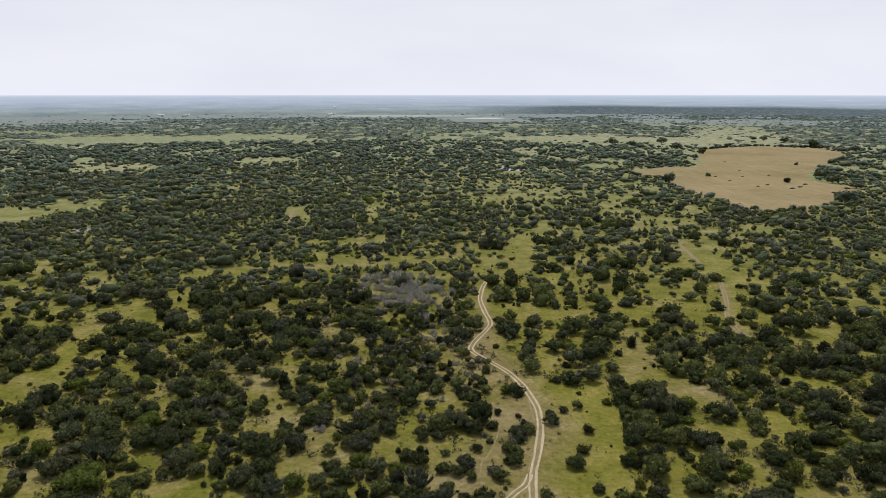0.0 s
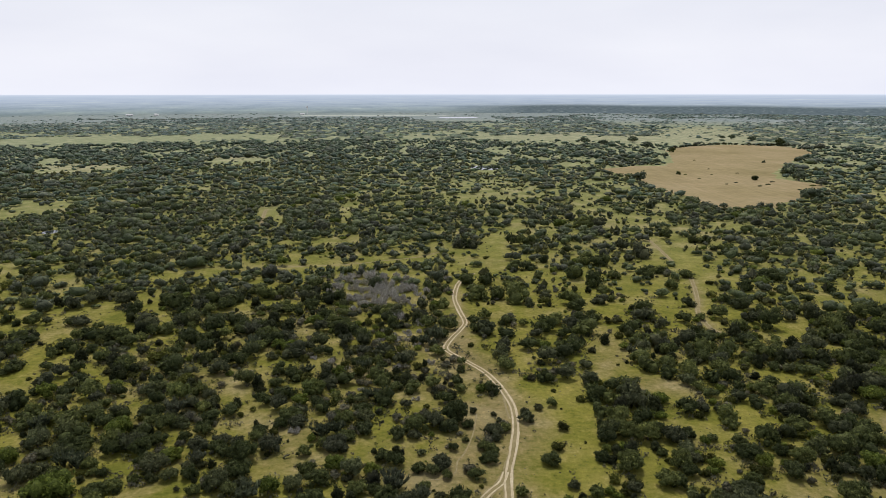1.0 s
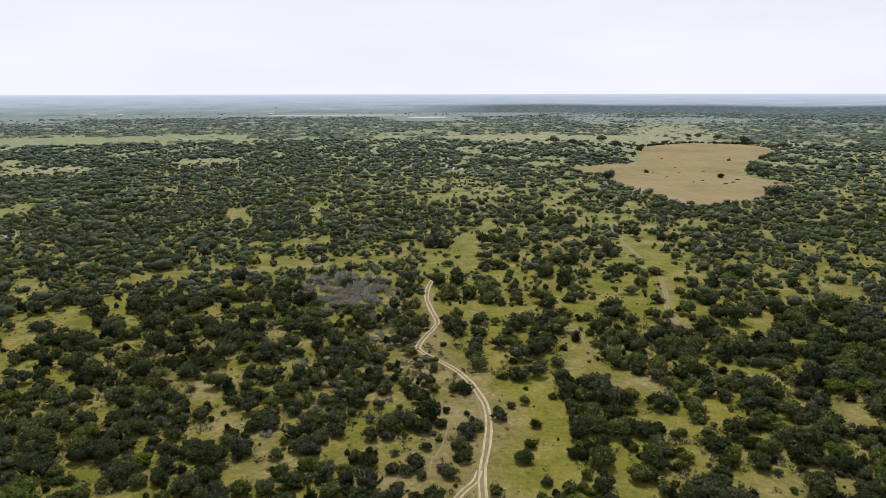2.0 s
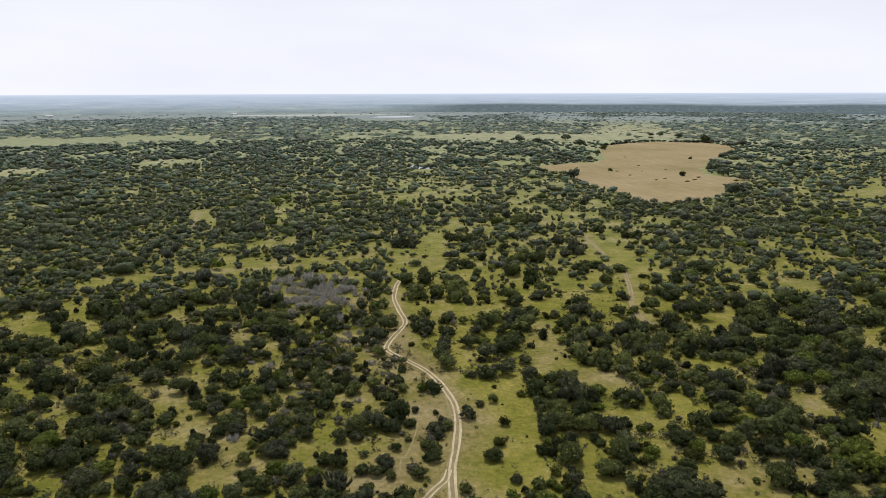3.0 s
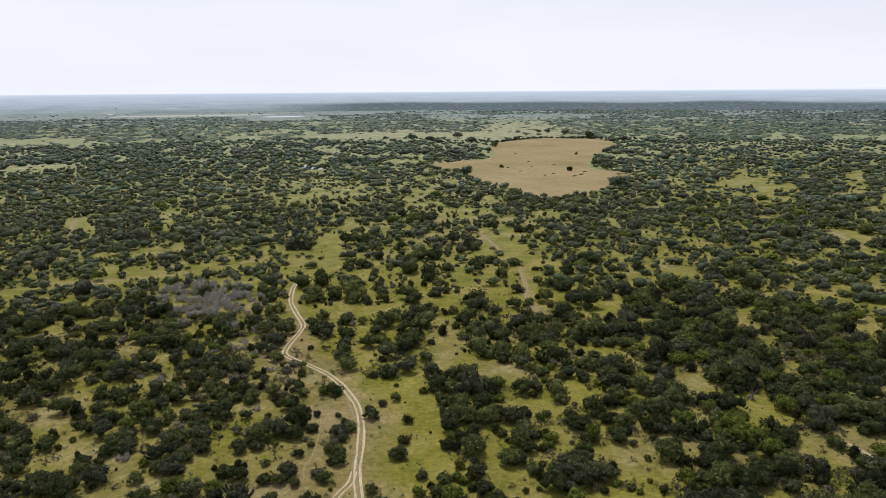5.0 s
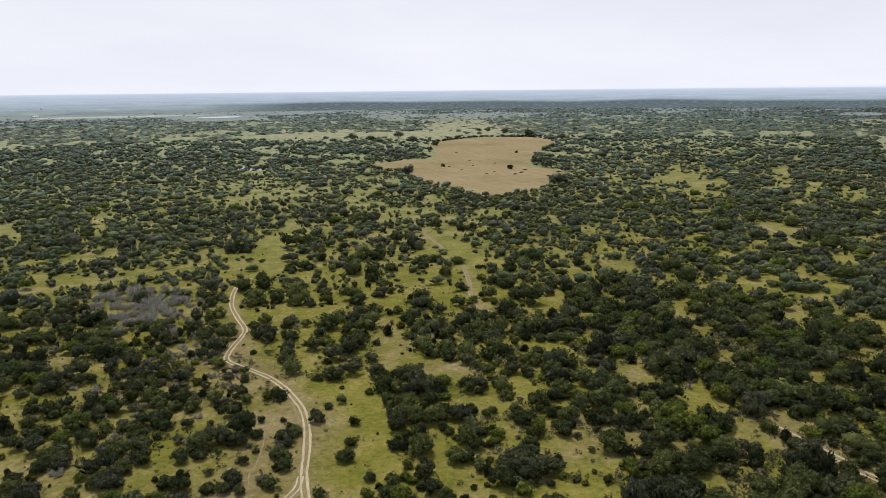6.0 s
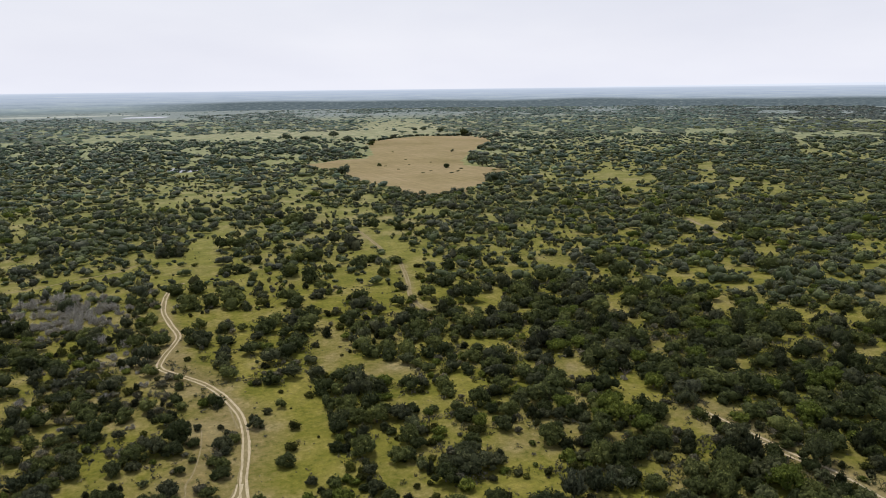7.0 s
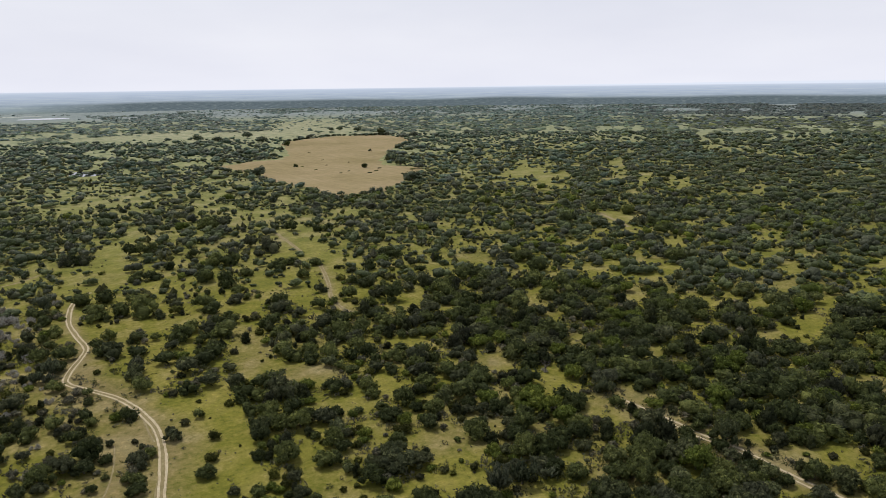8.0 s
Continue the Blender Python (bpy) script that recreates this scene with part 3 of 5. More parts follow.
OAKS_D = [
    (-54, 172, 2.4), (-42, 133, 3.3), (-46, 149, 2.6), (-102, 335, 4.9), (-80, 264, 4.0), (-69, 231, 4.3), (-58, 195, 3.7), (-48, 167, 2.6), (-73, 262, 4.0),
    (-42, 151, 1.9), (-37, 133, 1.9), (-54, 202, 3.1), (-49, 187, 3.5), (-59, 230, 3.5), (-38, 154, 2.2), (-43, 176, 1.5), (-65, 279, 3.5), (-40, 173, 2.4),
    (-34, 148, 3.1), (-60, 272, 4.1), (-48, 219, 4.1), (-45, 205, 2.3), (-36, 170, 2.7), (-52, 252, 3.4), (-32, 164, 3.4), (-37, 193, 2.6), (-43, 224, 3.0),
    (-51, 271, 2.9), (-38, 207, 3.5), (-30, 167, 2.3), (-26, 146, 1.8), (-24, 138, 2.4),
]
OAKS_E = [
    (-45, 275, 3.2), (-21, 134, 2.9), (-43, 288, 3.4), (-22, 149, 2.1), (-31, 208, 2.1), (-33, 231, 3.1), (-24, 168, 2.6), (-30, 232, 3.1), (-19, 148, 3.4),
    (-21, 166, 1.4), (-27, 232, 3.1), (-17, 153, 2.7), (-27, 249, 2.9), (-18, 173, 1.8), (-13, 130, 2.6), (-20, 223, 1.5), (-14, 167, 2.6), (-13, 156, 2.7),
    (-20, 255, 2.1), (-9, 130, 1.6), (-10, 166, 1.2), (-8, 143, 2.3), (-10, 227, 2.3), (-5, 141, 2.3), (-8, 247, 2.9), (-5, 153, 2.4), (-3, 170, 1.8),
    (-1, 153, 1.9), (0, 138, 2.0), (1, 131, 1.6), (5, 237, 2.8), (3, 137, 1.8),
]
OAKS_F = [
    (6, 207, 3.2), (5, 139, 2.7), (10, 257, 2.8), (6, 135, 1.4), (12, 236, 2.8), (8, 147, 1.4), (9, 162, 3.7), (22, 362, 3.9), (13, 199, 1.9),
    (12, 169, 1.3), (26, 362, 3.9), (21, 289, 4.3), (12, 158, 1.7), (11, 151, 1.1), (30, 361, 3.9), (14, 166, 1.3), (12, 135, 2.0), (20, 236, 2.8),
    (24, 268, 4.9), (15, 147, 1.8), (29, 289, 4.8), (23, 226, 4.2), (20, 178, 2.2), (32, 268, 4.5), (18, 151, 1.5), (20, 160, 1.1), (27, 209, 3.2),
    (31, 236, 2.8), (21, 156, 1.8), (26, 194, 3.3), (51, 367, 4.4), (45, 315, 3.3),
]
OAKS_G = [
    (39, 264, 4.9), (55, 367, 4.4), (49, 314, 3.3), (37, 234, 2.0), (27, 165, 1.3), (60, 366, 4.4), (52, 314, 3.3), (21, 128, 1.6), (35, 211, 3.2),
    (43, 257, 2.6), (27, 161, 2.5), (53, 296, 2.5), (61, 328, 3.3), (44, 228, 4.2), (39, 200, 3.4), (36, 185, 2.9), (29, 140, 2.6), (35, 169, 1.9),
    (49, 236, 3.6), (45, 204, 3.8), (76, 346, 4.0), (42, 187, 2.9), (59, 260, 4.4), (69, 298, 5.0), (54, 231, 3.9), (49, 209, 3.6), (60, 252, 3.4),
    (100, 416, 4.9), (32, 130, 1.4), (80, 323, 4.2), (105, 414, 4.9), (57, 225, 3.8),
]
OAKS_H = [
    (50, 195, 2.7), (84, 322, 4.2), (48, 182, 3.1), (75, 285, 5.2), (110, 413, 4.9), (47, 173, 3.6), (71, 259, 3.0), (88, 321, 4.2), (41, 141, 2.1),
    (76, 262, 2.2), (87, 297, 3.5), (44, 149, 2.9), (106, 351, 4.9), (51, 170, 3.0), (50, 160, 3.1), (103, 328, 3.3), (41, 123, 1.4), (111, 336, 5.6),
    (46, 137, 3.5), (61, 182, 1.6), (56, 168, 4.5), (80, 239, 3.6), (101, 297, 4.0), (67, 198, 4.1), (85, 249, 3.8), (105, 306, 3.2), (55, 159, 3.1),
    (60, 172, 2.2), (108, 305, 3.2), (76, 214, 3.3), (54, 150, 3.8), (43, 121, 2.3),
]
OAKS_I = [
    (111, 304, 3.2), (139, 380, 4.7), (85, 230, 3.5), (57, 152, 2.8), (78, 204, 3.5), (55, 143, 1.6), (106, 279, 3.3), (72, 187, 3.2), (52, 131, 3.0),
    (119, 297, 3.5), (95, 236, 3.6), (150, 370, 3.5), (54, 130, 2.2), (88, 214, 3.6), (154, 369, 3.5), (78, 187, 3.5), (64, 151, 2.1), (69, 164, 3.3),
    (102, 238, 2.0), (157, 368, 3.5), (58, 134, 2.3), (90, 204, 3.8), (154, 349, 3.0), (73, 164, 2.2), (157, 348, 3.0), (83, 183, 3.5), (109, 239, 3.6),
    (160, 347, 3.0), (127, 275, 2.8), (120, 259, 3.0), (77, 164, 1.6), (97, 204, 3.5),
]
OAKS_J = [
    (77, 159, 3.4), (89, 183, 3.2), (123, 251, 4.7), (163, 332, 3.4), (136, 275, 3.7), (166, 331, 3.4), (62, 123, 2.4), (169, 329, 3.4), (151, 292, 3.5),
    (120, 233, 3.5), (106, 204, 3.8), (74, 141, 3.1), (154, 291, 3.5), (64, 120, 4.8), (189, 356, 3.0), (122, 228, 4.6), (192, 355, 3.0), (108, 199, 3.1),
    (133, 245, 2.1), (157, 289, 3.5), (195, 353, 3.0), (147, 263, 3.1), (134, 236, 3.2), (155, 270, 2.7), (82, 142, 2.0), (94, 162, 3.1), (69, 119, 3.1),
    (152, 259, 3.0), (80, 133, 3.0), (146, 243, 2.9), (99, 163, 2.0), (126, 207, 4.2),
]
OAKS_K = [
    (85, 139, 3.1), (148, 239, 2.4), (169, 271, 3.2), (142, 225, 4.6), (100, 151, 2.9), (161, 239, 4.5), (92, 134, 2.2), (165, 236, 4.5), (86, 122, 3.4),
    (169, 234, 4.5), (195, 252, 4.1), (96, 122, 2.7), (199, 249, 4.1), (93, 115, 3.2), (202, 247, 4.1), (195, 230, 5.0), (278, 303, 5.3), (101, 110, 3.3),
    (317, 320, 5.0), (103, 104, 2.3), (94, 91, 1.8), (256, 245, 3.1), (258, 243, 3.1), (126, 116, 2.3), (260, 241, 3.1), (332, 305, 5.3), (101, 92, 3.3),
    (311, 278, 3.9), (313, 275, 3.9), (316, 271, 3.9), (106, 91, 2.6), (127, 107, 1.2),
]
OAKS_L = [
    (302, 251, 5.5), (259, 208, 5.2), (219, 172, 2.2), (225, 166, 3.1), (132, 96, 2.0), (226, 160, 2.6), (132, 89, 3.9), (119, 80, 3.3), (202, 132, 4.5),
    (187, 118, 4.5), (117, 73, 1.6), (151, 94, 2.2), (210, 128, 2.3), (233, 140, 4.5), (153, 89, 3.0), (218, 127, 2.7), (241, 136, 4.1), (127, 71, 2.1),
    (249, 136, 3.3), (155, 83, 3.8), (148, 77, 2.6), (265, 138, 3.0), (134, 69, 3.3), (239, 120, 4.3), (166, 82, 3.5), (227, 108, 4.0), (136, 64, 3.4),
    (252, 119, 5.0),
]
SHRUBS_A = [
    (-156, 239, 1.8), (-159, 251, 2.1), (-116, 184, 0.8), (-150, 238, 2.6), (-164, 260, 1.5), (-111, 182, 1.1), (-153, 255, 1.7), (-172, 290, 3.1), (-111, 192, 1.0),
    (-167, 298, 3.0), (-94, 224, 1.9), (-82, 199, 2.6), (-79, 205, 4.4), (-65, 187, 3.2), (-45, 166, 1.2), (-32, 189, 2.3), (-20, 211, 2.7), (-17, 191, 2.9),
    (-15, 204, 2.4), (-14, 239, 1.6), (-11, 192, 2.3), (-8, 204, 2.4), (-9, 237, 1.4), (2, 169, 1.2), (3, 130, 0.5),
]
SHRUBS_B = [
    (15, 223, 0.6), (18, 265, 1.3), (17, 214, 1.3), (23, 258, 1.1), (13, 131, 0.6), (21, 214, 0.9), (34, 336, 1.7), (19, 164, 1.0), (31, 167, 1.6),
    (51, 270, 2.7), (49, 259, 3.0), (72, 364, 2.1), (37, 178, 0.9), (32, 146, 1.9), (37, 167, 0.4), (35, 156, 2.0), (43, 172, 1.5), (39, 149, 0.5),
    (68, 240, 1.0), (71, 236, 2.4), (60, 196, 0.7), (41, 132, 1.8), (42, 127, 1.5), (43, 130, 1.1), (46, 131, 1.1),
]
SHRUBS_C = [
    (51, 119, 0.9), (63, 148, 1.1), (125, 285, 1.9), (118, 266, 2.4), (63, 140, 1.3), (54, 119, 0.8), (53, 114, 1.1), (108, 232, 2.0), (143, 268, 2.0),
    (137, 256, 1.9), (73, 134, 2.4), (65, 107, 1.8), (72, 114, 1.4), (73, 112, 1.1), (88, 131, 1.4), (78, 111, 1.4), (96, 97, 1.2), (109, 106, 1.0),
    (114, 107, 1.3), (215, 171, 1.3), (129, 78, 1.4), (205, 120, 1.3), (207, 117, 1.1), (212, 117, 1.1),
]
PALE_SHRUBS = [
    (36, 127, 2.0), (64, 171, 2.8), (61, 161, 2.1), (61, 144, 2.4), (55, 125, 1.9), (69, 149, 1.8), (65, 137, 2.1), (60, 114, 2.3), (70, 116, 1.4),
]
JUNIPERS_A = [
    (-122, 220, 1.1), (-91, 171, 1.2), (-137, 263, 2.6), (-108, 236, 1.2), (-85, 191, 3.6), (-102, 243, 2.7), (-104, 266, 1.3), (-108, 278, 1.9), (-52, 171, 0.9),
    (-40, 161, 1.1), (-51, 239, 3.6), (-40, 188, 1.1), (-26, 186, 2.9), (-34, 263, 3.5), (-28, 256, 3.0), (-21, 232, 1.2), (-19, 236, 1.0), (-6, 186, 1.6),
]
JUNIPERS_B = [
    (-1, 218, 1.9), (-1, 238, 1.2), (1, 187, 1.6), (2, 198, 1.4), (5, 175, 1.5), (9, 175, 2.0), (61, 215, 2.6), (71, 220, 2.4), (89, 134, 2.5),
    (163, 184, 2.5), (228, 150, 1.7), (235, 153, 2.6), (135, 85, 1.2), (137, 80, 1.5), (141, 81, 2.8), (217, 123, 1.3), (228, 128, 1.2), (211, 107, 2.8),
]
BARE_BUSHES = [
    (-30, 157, 1.6), (-34, 284, 3.8), (-31, 297, 4.0), (-26, 283, 3.3), (-24, 269, 2.9), (-21, 269, 2.9), (-21, 298, 5.0), (-18, 269, 2.9), (-14, 260, 3.9),
    (-11, 271, 3.2), (-11, 288, 3.4), (-6, 196, 2.0), (-7, 242, 3.1), (-3, 279, 3.3), (-2, 258, 1.7), (1, 238, 2.0), (4, 278, 2.3), (125, 143, 1.3),
]
PALE_OAKS = [
    (-88, 152, 3.6), (-74, 130, 5.2), (-31, 131, 2.6), (-26, 132, 2.6), (-31, 173, 2.7), (-28, 179, 3.7), (-18, 140, 2.7), (-14, 137, 2.9), (-10, 137, 2.2),
    (99, 135, 3.2), (108, 129, 3.6), (109, 117, 3.4), (117, 85, 4.2),
]
PLUME_JUNIPERS = [
    (-5, 131, 3.5), (82, 109, 1.6), (77.5, 101.5, 3.7), (82.8, 101.0, 3.4), (88.2, 99.8, 2.7),
]
FIELD_EDGE_OAKS = [
    (356, 1153, 8.9), (336, 1021, 9.2), (312, 875, 5.7), (270, 1126, 10.0), (294, 1104, 8.4), (206, 639, 7.8), (249, 807, 6.2), (226, 816, 5.2),
    (435, 1080, 6.5), (551, 1219, 7.4), (557, 1045, 6.6), (573, 985, 8.4), (370, 687, 8.2), (356, 639, 7.2), (356, 602, 6.0), (299, 517, 9.5),
    (182, 723, 5.5), (234, 477, 3.3), (279, 806, 5.2), (217, 484, 3.3), (257, 440, 3.8), (564, 1170, 9.6), (543, 1240, 5.8), (453, 817, 6.9),
]
OAKS_NEAR = OAKS_A + OAKS_B + OAKS_C + OAKS_D + OAKS_E + OAKS_F + OAKS_G + OAKS_H + OAKS_I + OAKS_J + OAKS_K + OAKS_L
SHRUBS_NEAR = SHRUBS_A + SHRUBS_B + SHRUBS_C
JUNIPERS_NEAR = JUNIPERS_A + JUNIPERS_B
# wide stretches of open savanna: bearing, distance, half across, half deep, share of the usual cover
OPEN_STRETCHES = [(-2.0, 510, 45, 110, 0.42), (3.0, 640, 60, 140, 0.5), (13.0, 400, 85, 200, 0.34), (9.0, 262, 30, 60, 0.4), (21.5, 330, 28, 110, 0.42), (23.5, 445, 28, 80, 0.4),
                  (40.0, 660, 110, 200, 0.5), (8.0, 600, 50, 120, 0.42), (57.0, 400, 60, 110, 0.6), (-31.0, 330, 45, 80, 0.5), (18.0, 560, 60, 110, 0.45), (4.0, 850, 70, 160, 0.55),
                  (38.5, 2720, 130, 330, 0.3), (43.5, 2720, 130, 330, 0.3)]
# tight woods: bearing, distance, half across, half deep
THICKETS = [(18.1, 788, 33, 73), (28.7, 675, 22, 75), (18.3, 588, 11, 31), (29.8, 492, 16, 18), (23.7, 497, 45, 24), (40.0, 205, 22, 12), (24.0, 205, 18, 12), (42.6, 163, 5, 13), (37.4, 178, 10, 12), (52.5, 196, 22, 12), (61.0, 176, 10, 12), (53.5, 165, 8, 7), (49.0, 136, 12, 8),
            (-29.5, 204, 9, 10), (-24.7, 204, 10, 13), (-21.7, 167, 8, 9), (-32.7, 188, 7, 14), (-17.4, 148, 6, 9), (31.3, 186, 10, 20), (23.4, 221, 10, 15), (28.5, 230, 12, 16), (51.9, 226, 13, 13), (56.3, 212, 13, 13), (62.1, 232, 17, 16), (59.1, 147, 7, 9), (64.3, 200, 9, 12), (51.7, 140, 7, 7), (46.6, 201, 10, 11)]

rng = np.random.default_rng(7)


def smooth_line(points, step):
    """A Catmull-Rom curve through the points, as an array."""
    p = np.array([points[0], *points, points[-1]], float)
    made = []
    for a, b, c, d in zip(p, p[1:], p[2:], p[3:]):
        for s in np.arange(0, 1, min(1.0, step / max(np.hypot(*(c - b)), 0.01))):
            made.append(0.5 * (2 * b + (c - a) * s + (2 * a - 5 * b + 4 * c - d) * s ** 2 + (3 * b - 3 * c + d - a) * s ** 3))
    return np.array(made + [p[-1]])


LINES = [smooth_line(q, 1.5) for q in (ROAD_LINE, SPUR_LINE, TRACK_LINE, EAST_LINE, PATH_WEST_LINE, PATH_EAST_LINE, TRAIL_LINE, SIDE_RUT_LINE, STRIP_LINE, TRACK_NORTH_LINE)]
LANES, OPEN_LANES = np.vstack(LINES), np.vstack([LINES[0], LINES[8]])
FINE_LINES = [smooth_line([tuple(p) for p in q], 0.6) for q in LINES]


def value_noise(x, y, size, seed):
    """Smooth noise from 0 to 1 with lumps of that size."""
    u, v = np.asarray(x) / size, np.asarray(y) / size
    i, j = np.floor(u).astype(int), np.floor(v).astype(int)
    a, b = u - i, v - j
    a, b = a * a * (3 - 2 * a), b * b * (3 - 2 * b)

    def lattice(p, q):
        h = np.sin(p * 127.1 + q * 311.7 + seed * 74.7) * 43758.5453
        return h - np.floor(h)
    return (lattice(i, j) * (1 - a) + lattice(i + 1, j) * a) * (1 - b) + (lattice(i, j + 1) * (1 - a) + lattice(i + 1, j + 1) * a) * b


def in_field(x, y):
    inside = np.zeros(np.shape(x), bool)
    for (xa, ya), (xb, yb) in zip(FIELD_LINE, FIELD_LINE[1:] + FIELD_LINE[:1]):
        with np.errstate(divide="ignore", invalid="ignore"):
            inside ^= ((ya > y) != (yb > y)) & (x < (xb - xa) * (y - ya) / (yb - ya) + xa)
    return inside


def glade_depth(x, y):
    """How far into a glade each place lies (0 outside, 1 inside), and that glade's cover."""
    bearing, dist = np.degrees(np.arctan2(x, y)), np.hypot(x, y)
    fine = 0.42 + 0.45 * value_noise(x, y, 9, 5) + 0.25 * value_noise(x, y, 21, 7)
    broad = {size: 0.46 * value_noise(x, y, size, 8) for size in (14, 40, 90)}
    depth, cover = np.zeros(np.shape(x)), np.ones(np.shape(x))
    for b, r, across, deep, k in GLADES:
        e = np.hypot(np.radians(bearing - b) * dist / across, (dist - r) / deep) * (fine + broad[14 if across < 25 else 40 if across < 70 else 90])
        inside = e < 1
        depth[inside] = 1
        cover[inside] = np.minimum(cover[inside], k)
    return depth, cover


def cover_at(x, y):
    """The share of the ground that bushes and trees cover."""
    dist = np.hypot(x, y)
    bearing = np.degrees(np.arctan2(x, y))
    c = 0.70 + 0.75 * (0.6 * value_noise(x, y, 38, 1) + 0.4 * value_noise(x, y, 14, 2))
    c = np.where(value_noise(x, y, 24, 9) > 0.80, c * 0.25, c)
    c = np.where((value_noise(x, y, 11, 14) > np.where(dist > 550, 0.61, 0.64) + 0.10 * np.clip((bearing - 46) / 8, 0, 1) + 0.13 * np.clip((-4 - bearing) / 5, 0, 1) * (dist < 1000)) & (dist > 285), c * 0.1, c)
    strips = 0.6 * value_noise(bearing * 22, dist, 85, 17) + 0.4 * value_noise(bearing * 22, dist, 32, 18)
    east = np.clip((bearing - 42) / 10, 0, 1)
    c = np.where((strips > 0.61 + 0.06 * east) & (dist > 1000), 0.08, c)
    specks = value_noise(np.radians(bearing) * dist, dist / 4.5, 14, 29)
    c = np.where((specks > 0.66 + 0.02 * east) & (dist > 850), 0.03, c)
    # west of the ridge the woods end and the plain begins
    rim = 2330 + 130 * value_noise(bearing * 30, bearing * 0, 60, 23) + 600 * np.clip((bearing - 8) / 12, 0, 1)
    c = np.where(dist > rim, 0.015, c)
    depth, k = glade_depth(x, y)
    c = np.where(depth > 0, np.where(dist < 285, k * 0.3, k), c)
    for b, r, across, deep, share in OPEN_STRETCHES:
        e = np.hypot(np.radians(bearing - b) * dist / across, (dist - r) / deep)
        c = c * (1 - (1 - share) * np.clip(2.2 - 2 * e, 0, 1))
    for b, r, across, deep in THICKETS:
        c = np.where(np.hypot(np.radians(bearing - b) * dist / across, (dist - r) / deep) < 1, 1.3, c)
    c[in_field(x, y)] = 0
    return c


def lane_gap(x, y, lanes=LANES):
    """Distance to the nearest of the lanes."""
    out = np.empty(len(x))
    for i in range(0, len(x), 2000):
        out[i:i + 2000] = np.sqrt(((x[i:i + 2000, None] - lanes[:, 0]) ** 2 + (y[i:i + 2000, None] - lanes[:, 1]) ** 2).min(1))
    return out


def mesh_of(name, verts, faces, material, tint=None, smooth=False):
    """A mesh from arrays of corners and of faces that all have the same number of corners."""
    me = bpy.data.meshes.new(name)
    verts, faces = np.asarray(verts, np.float32), np.asarray(faces, np.int32)
    n, k = faces.shape
    me.vertices.add(len(verts))
    me.vertices.foreach_set("co", verts.ravel())
    me.loops.add(n * k)
    me.loops.foreach_set("vertex_index", faces.ravel())
    me.polygons.add(n)
    me.polygons.foreach_set("loop_start", np.arange(0, n * k, k, dtype=np.int32))
    me.polygons.foreach_set("loop_total", np.full(n, k, np.int32))
    me.polygons.foreach_set("use_smooth", np.full(n, smooth) if isinstance(smooth, bool) else np.arange(n) < smooth)
    if tint is not None:
        me.attributes.new("tint", "FLOAT", "POINT").data.foreach_set("value", np.asarray(tint, np.float32))
    me.materials.append(material)
    me.update(calc_edges=True)
    return me


def part(name, me, parent, label=""):
    ob = new(name, me)
    ob.parent = parent
    if label:
        tagged(ob, label)
    return ob


# ---- ground, to the foot of the far distance ----
FAR, RIM = 2900.0, 4900.0


def ring_sheet(radii, bearings):
    r, b = np.meshgrid(radii, np.radians(bearings), indexing="ij")
    x, y = r * np.sin(b), r * np.cos(b)
    m = len(bearings)
    i, j = np.meshgrid(np.arange(len(radii) - 1), np.arange(m), indexing="ij")
    i, j = i.ravel(), j.ravel()
    k = (j + 1) % m
    return x.ravel(), y.ravel(), np.stack([i * m + j, i * m + k, (i + 1) * m + k, (i + 1) * m + j], 1)


def build_ground():
    bearings = np.concatenate([np.arange(-44, 76, 0.5), np.arange(76, 316, 4.0)])
    radii = np.concatenate([[0.002, 30, 60, 90], 100 * 1.018 ** np.arange(0, 190)])
    radii = np.append(radii[radii < FAR - 10], FAR)
    x, y, faces = ring_sheet(radii, bearings)
    dist = np.hypot(x, y)
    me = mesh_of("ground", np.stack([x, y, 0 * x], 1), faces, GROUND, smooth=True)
    dry = np.clip(0.95 - lane_gap(x, y) / np.where(np.hypot(x, y) > 220, 3.5, 13), 0, 0.8) + 0.35 * (value_noise(x, y, 50, 12) - 0.5)
    bearing = np.degrees(np.arctan2(x, y))
    # thin stony grass under the brush in the west
    dry += 0.3 * np.clip((9 - bearing) / 5, 0, 1) * np.clip((bearing + 24) / 6, 0, 1) * np.clip((285 - dist) / 30, 0, 1)
    for b, r, across, deep, much in DRY_SPOTS:
        e = np.hypot(np.radians(bearing - b) * dist / across, (dist - r) / deep)
        dry = np.maximum(dry, (0.65 if r < 600 else 1.0) * much * np.clip(1.6 - e * 1.2, 0, 1))
    me.attributes.new("dry", "FLOAT", "POINT").data.foreach_set("value", dry.astype(np.float32))
    # haze painted into the ground colour: grass pales with distance, less so in the east
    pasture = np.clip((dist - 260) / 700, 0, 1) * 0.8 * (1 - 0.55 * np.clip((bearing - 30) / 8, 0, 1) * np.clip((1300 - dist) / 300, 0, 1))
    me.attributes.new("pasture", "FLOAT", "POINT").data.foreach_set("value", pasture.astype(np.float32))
    # past the woods the open plain is painted grey-green for haze
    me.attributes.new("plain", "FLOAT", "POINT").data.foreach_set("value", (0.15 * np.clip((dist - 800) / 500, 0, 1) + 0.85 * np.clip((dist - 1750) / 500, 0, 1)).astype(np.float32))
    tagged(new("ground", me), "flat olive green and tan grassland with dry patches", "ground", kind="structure")


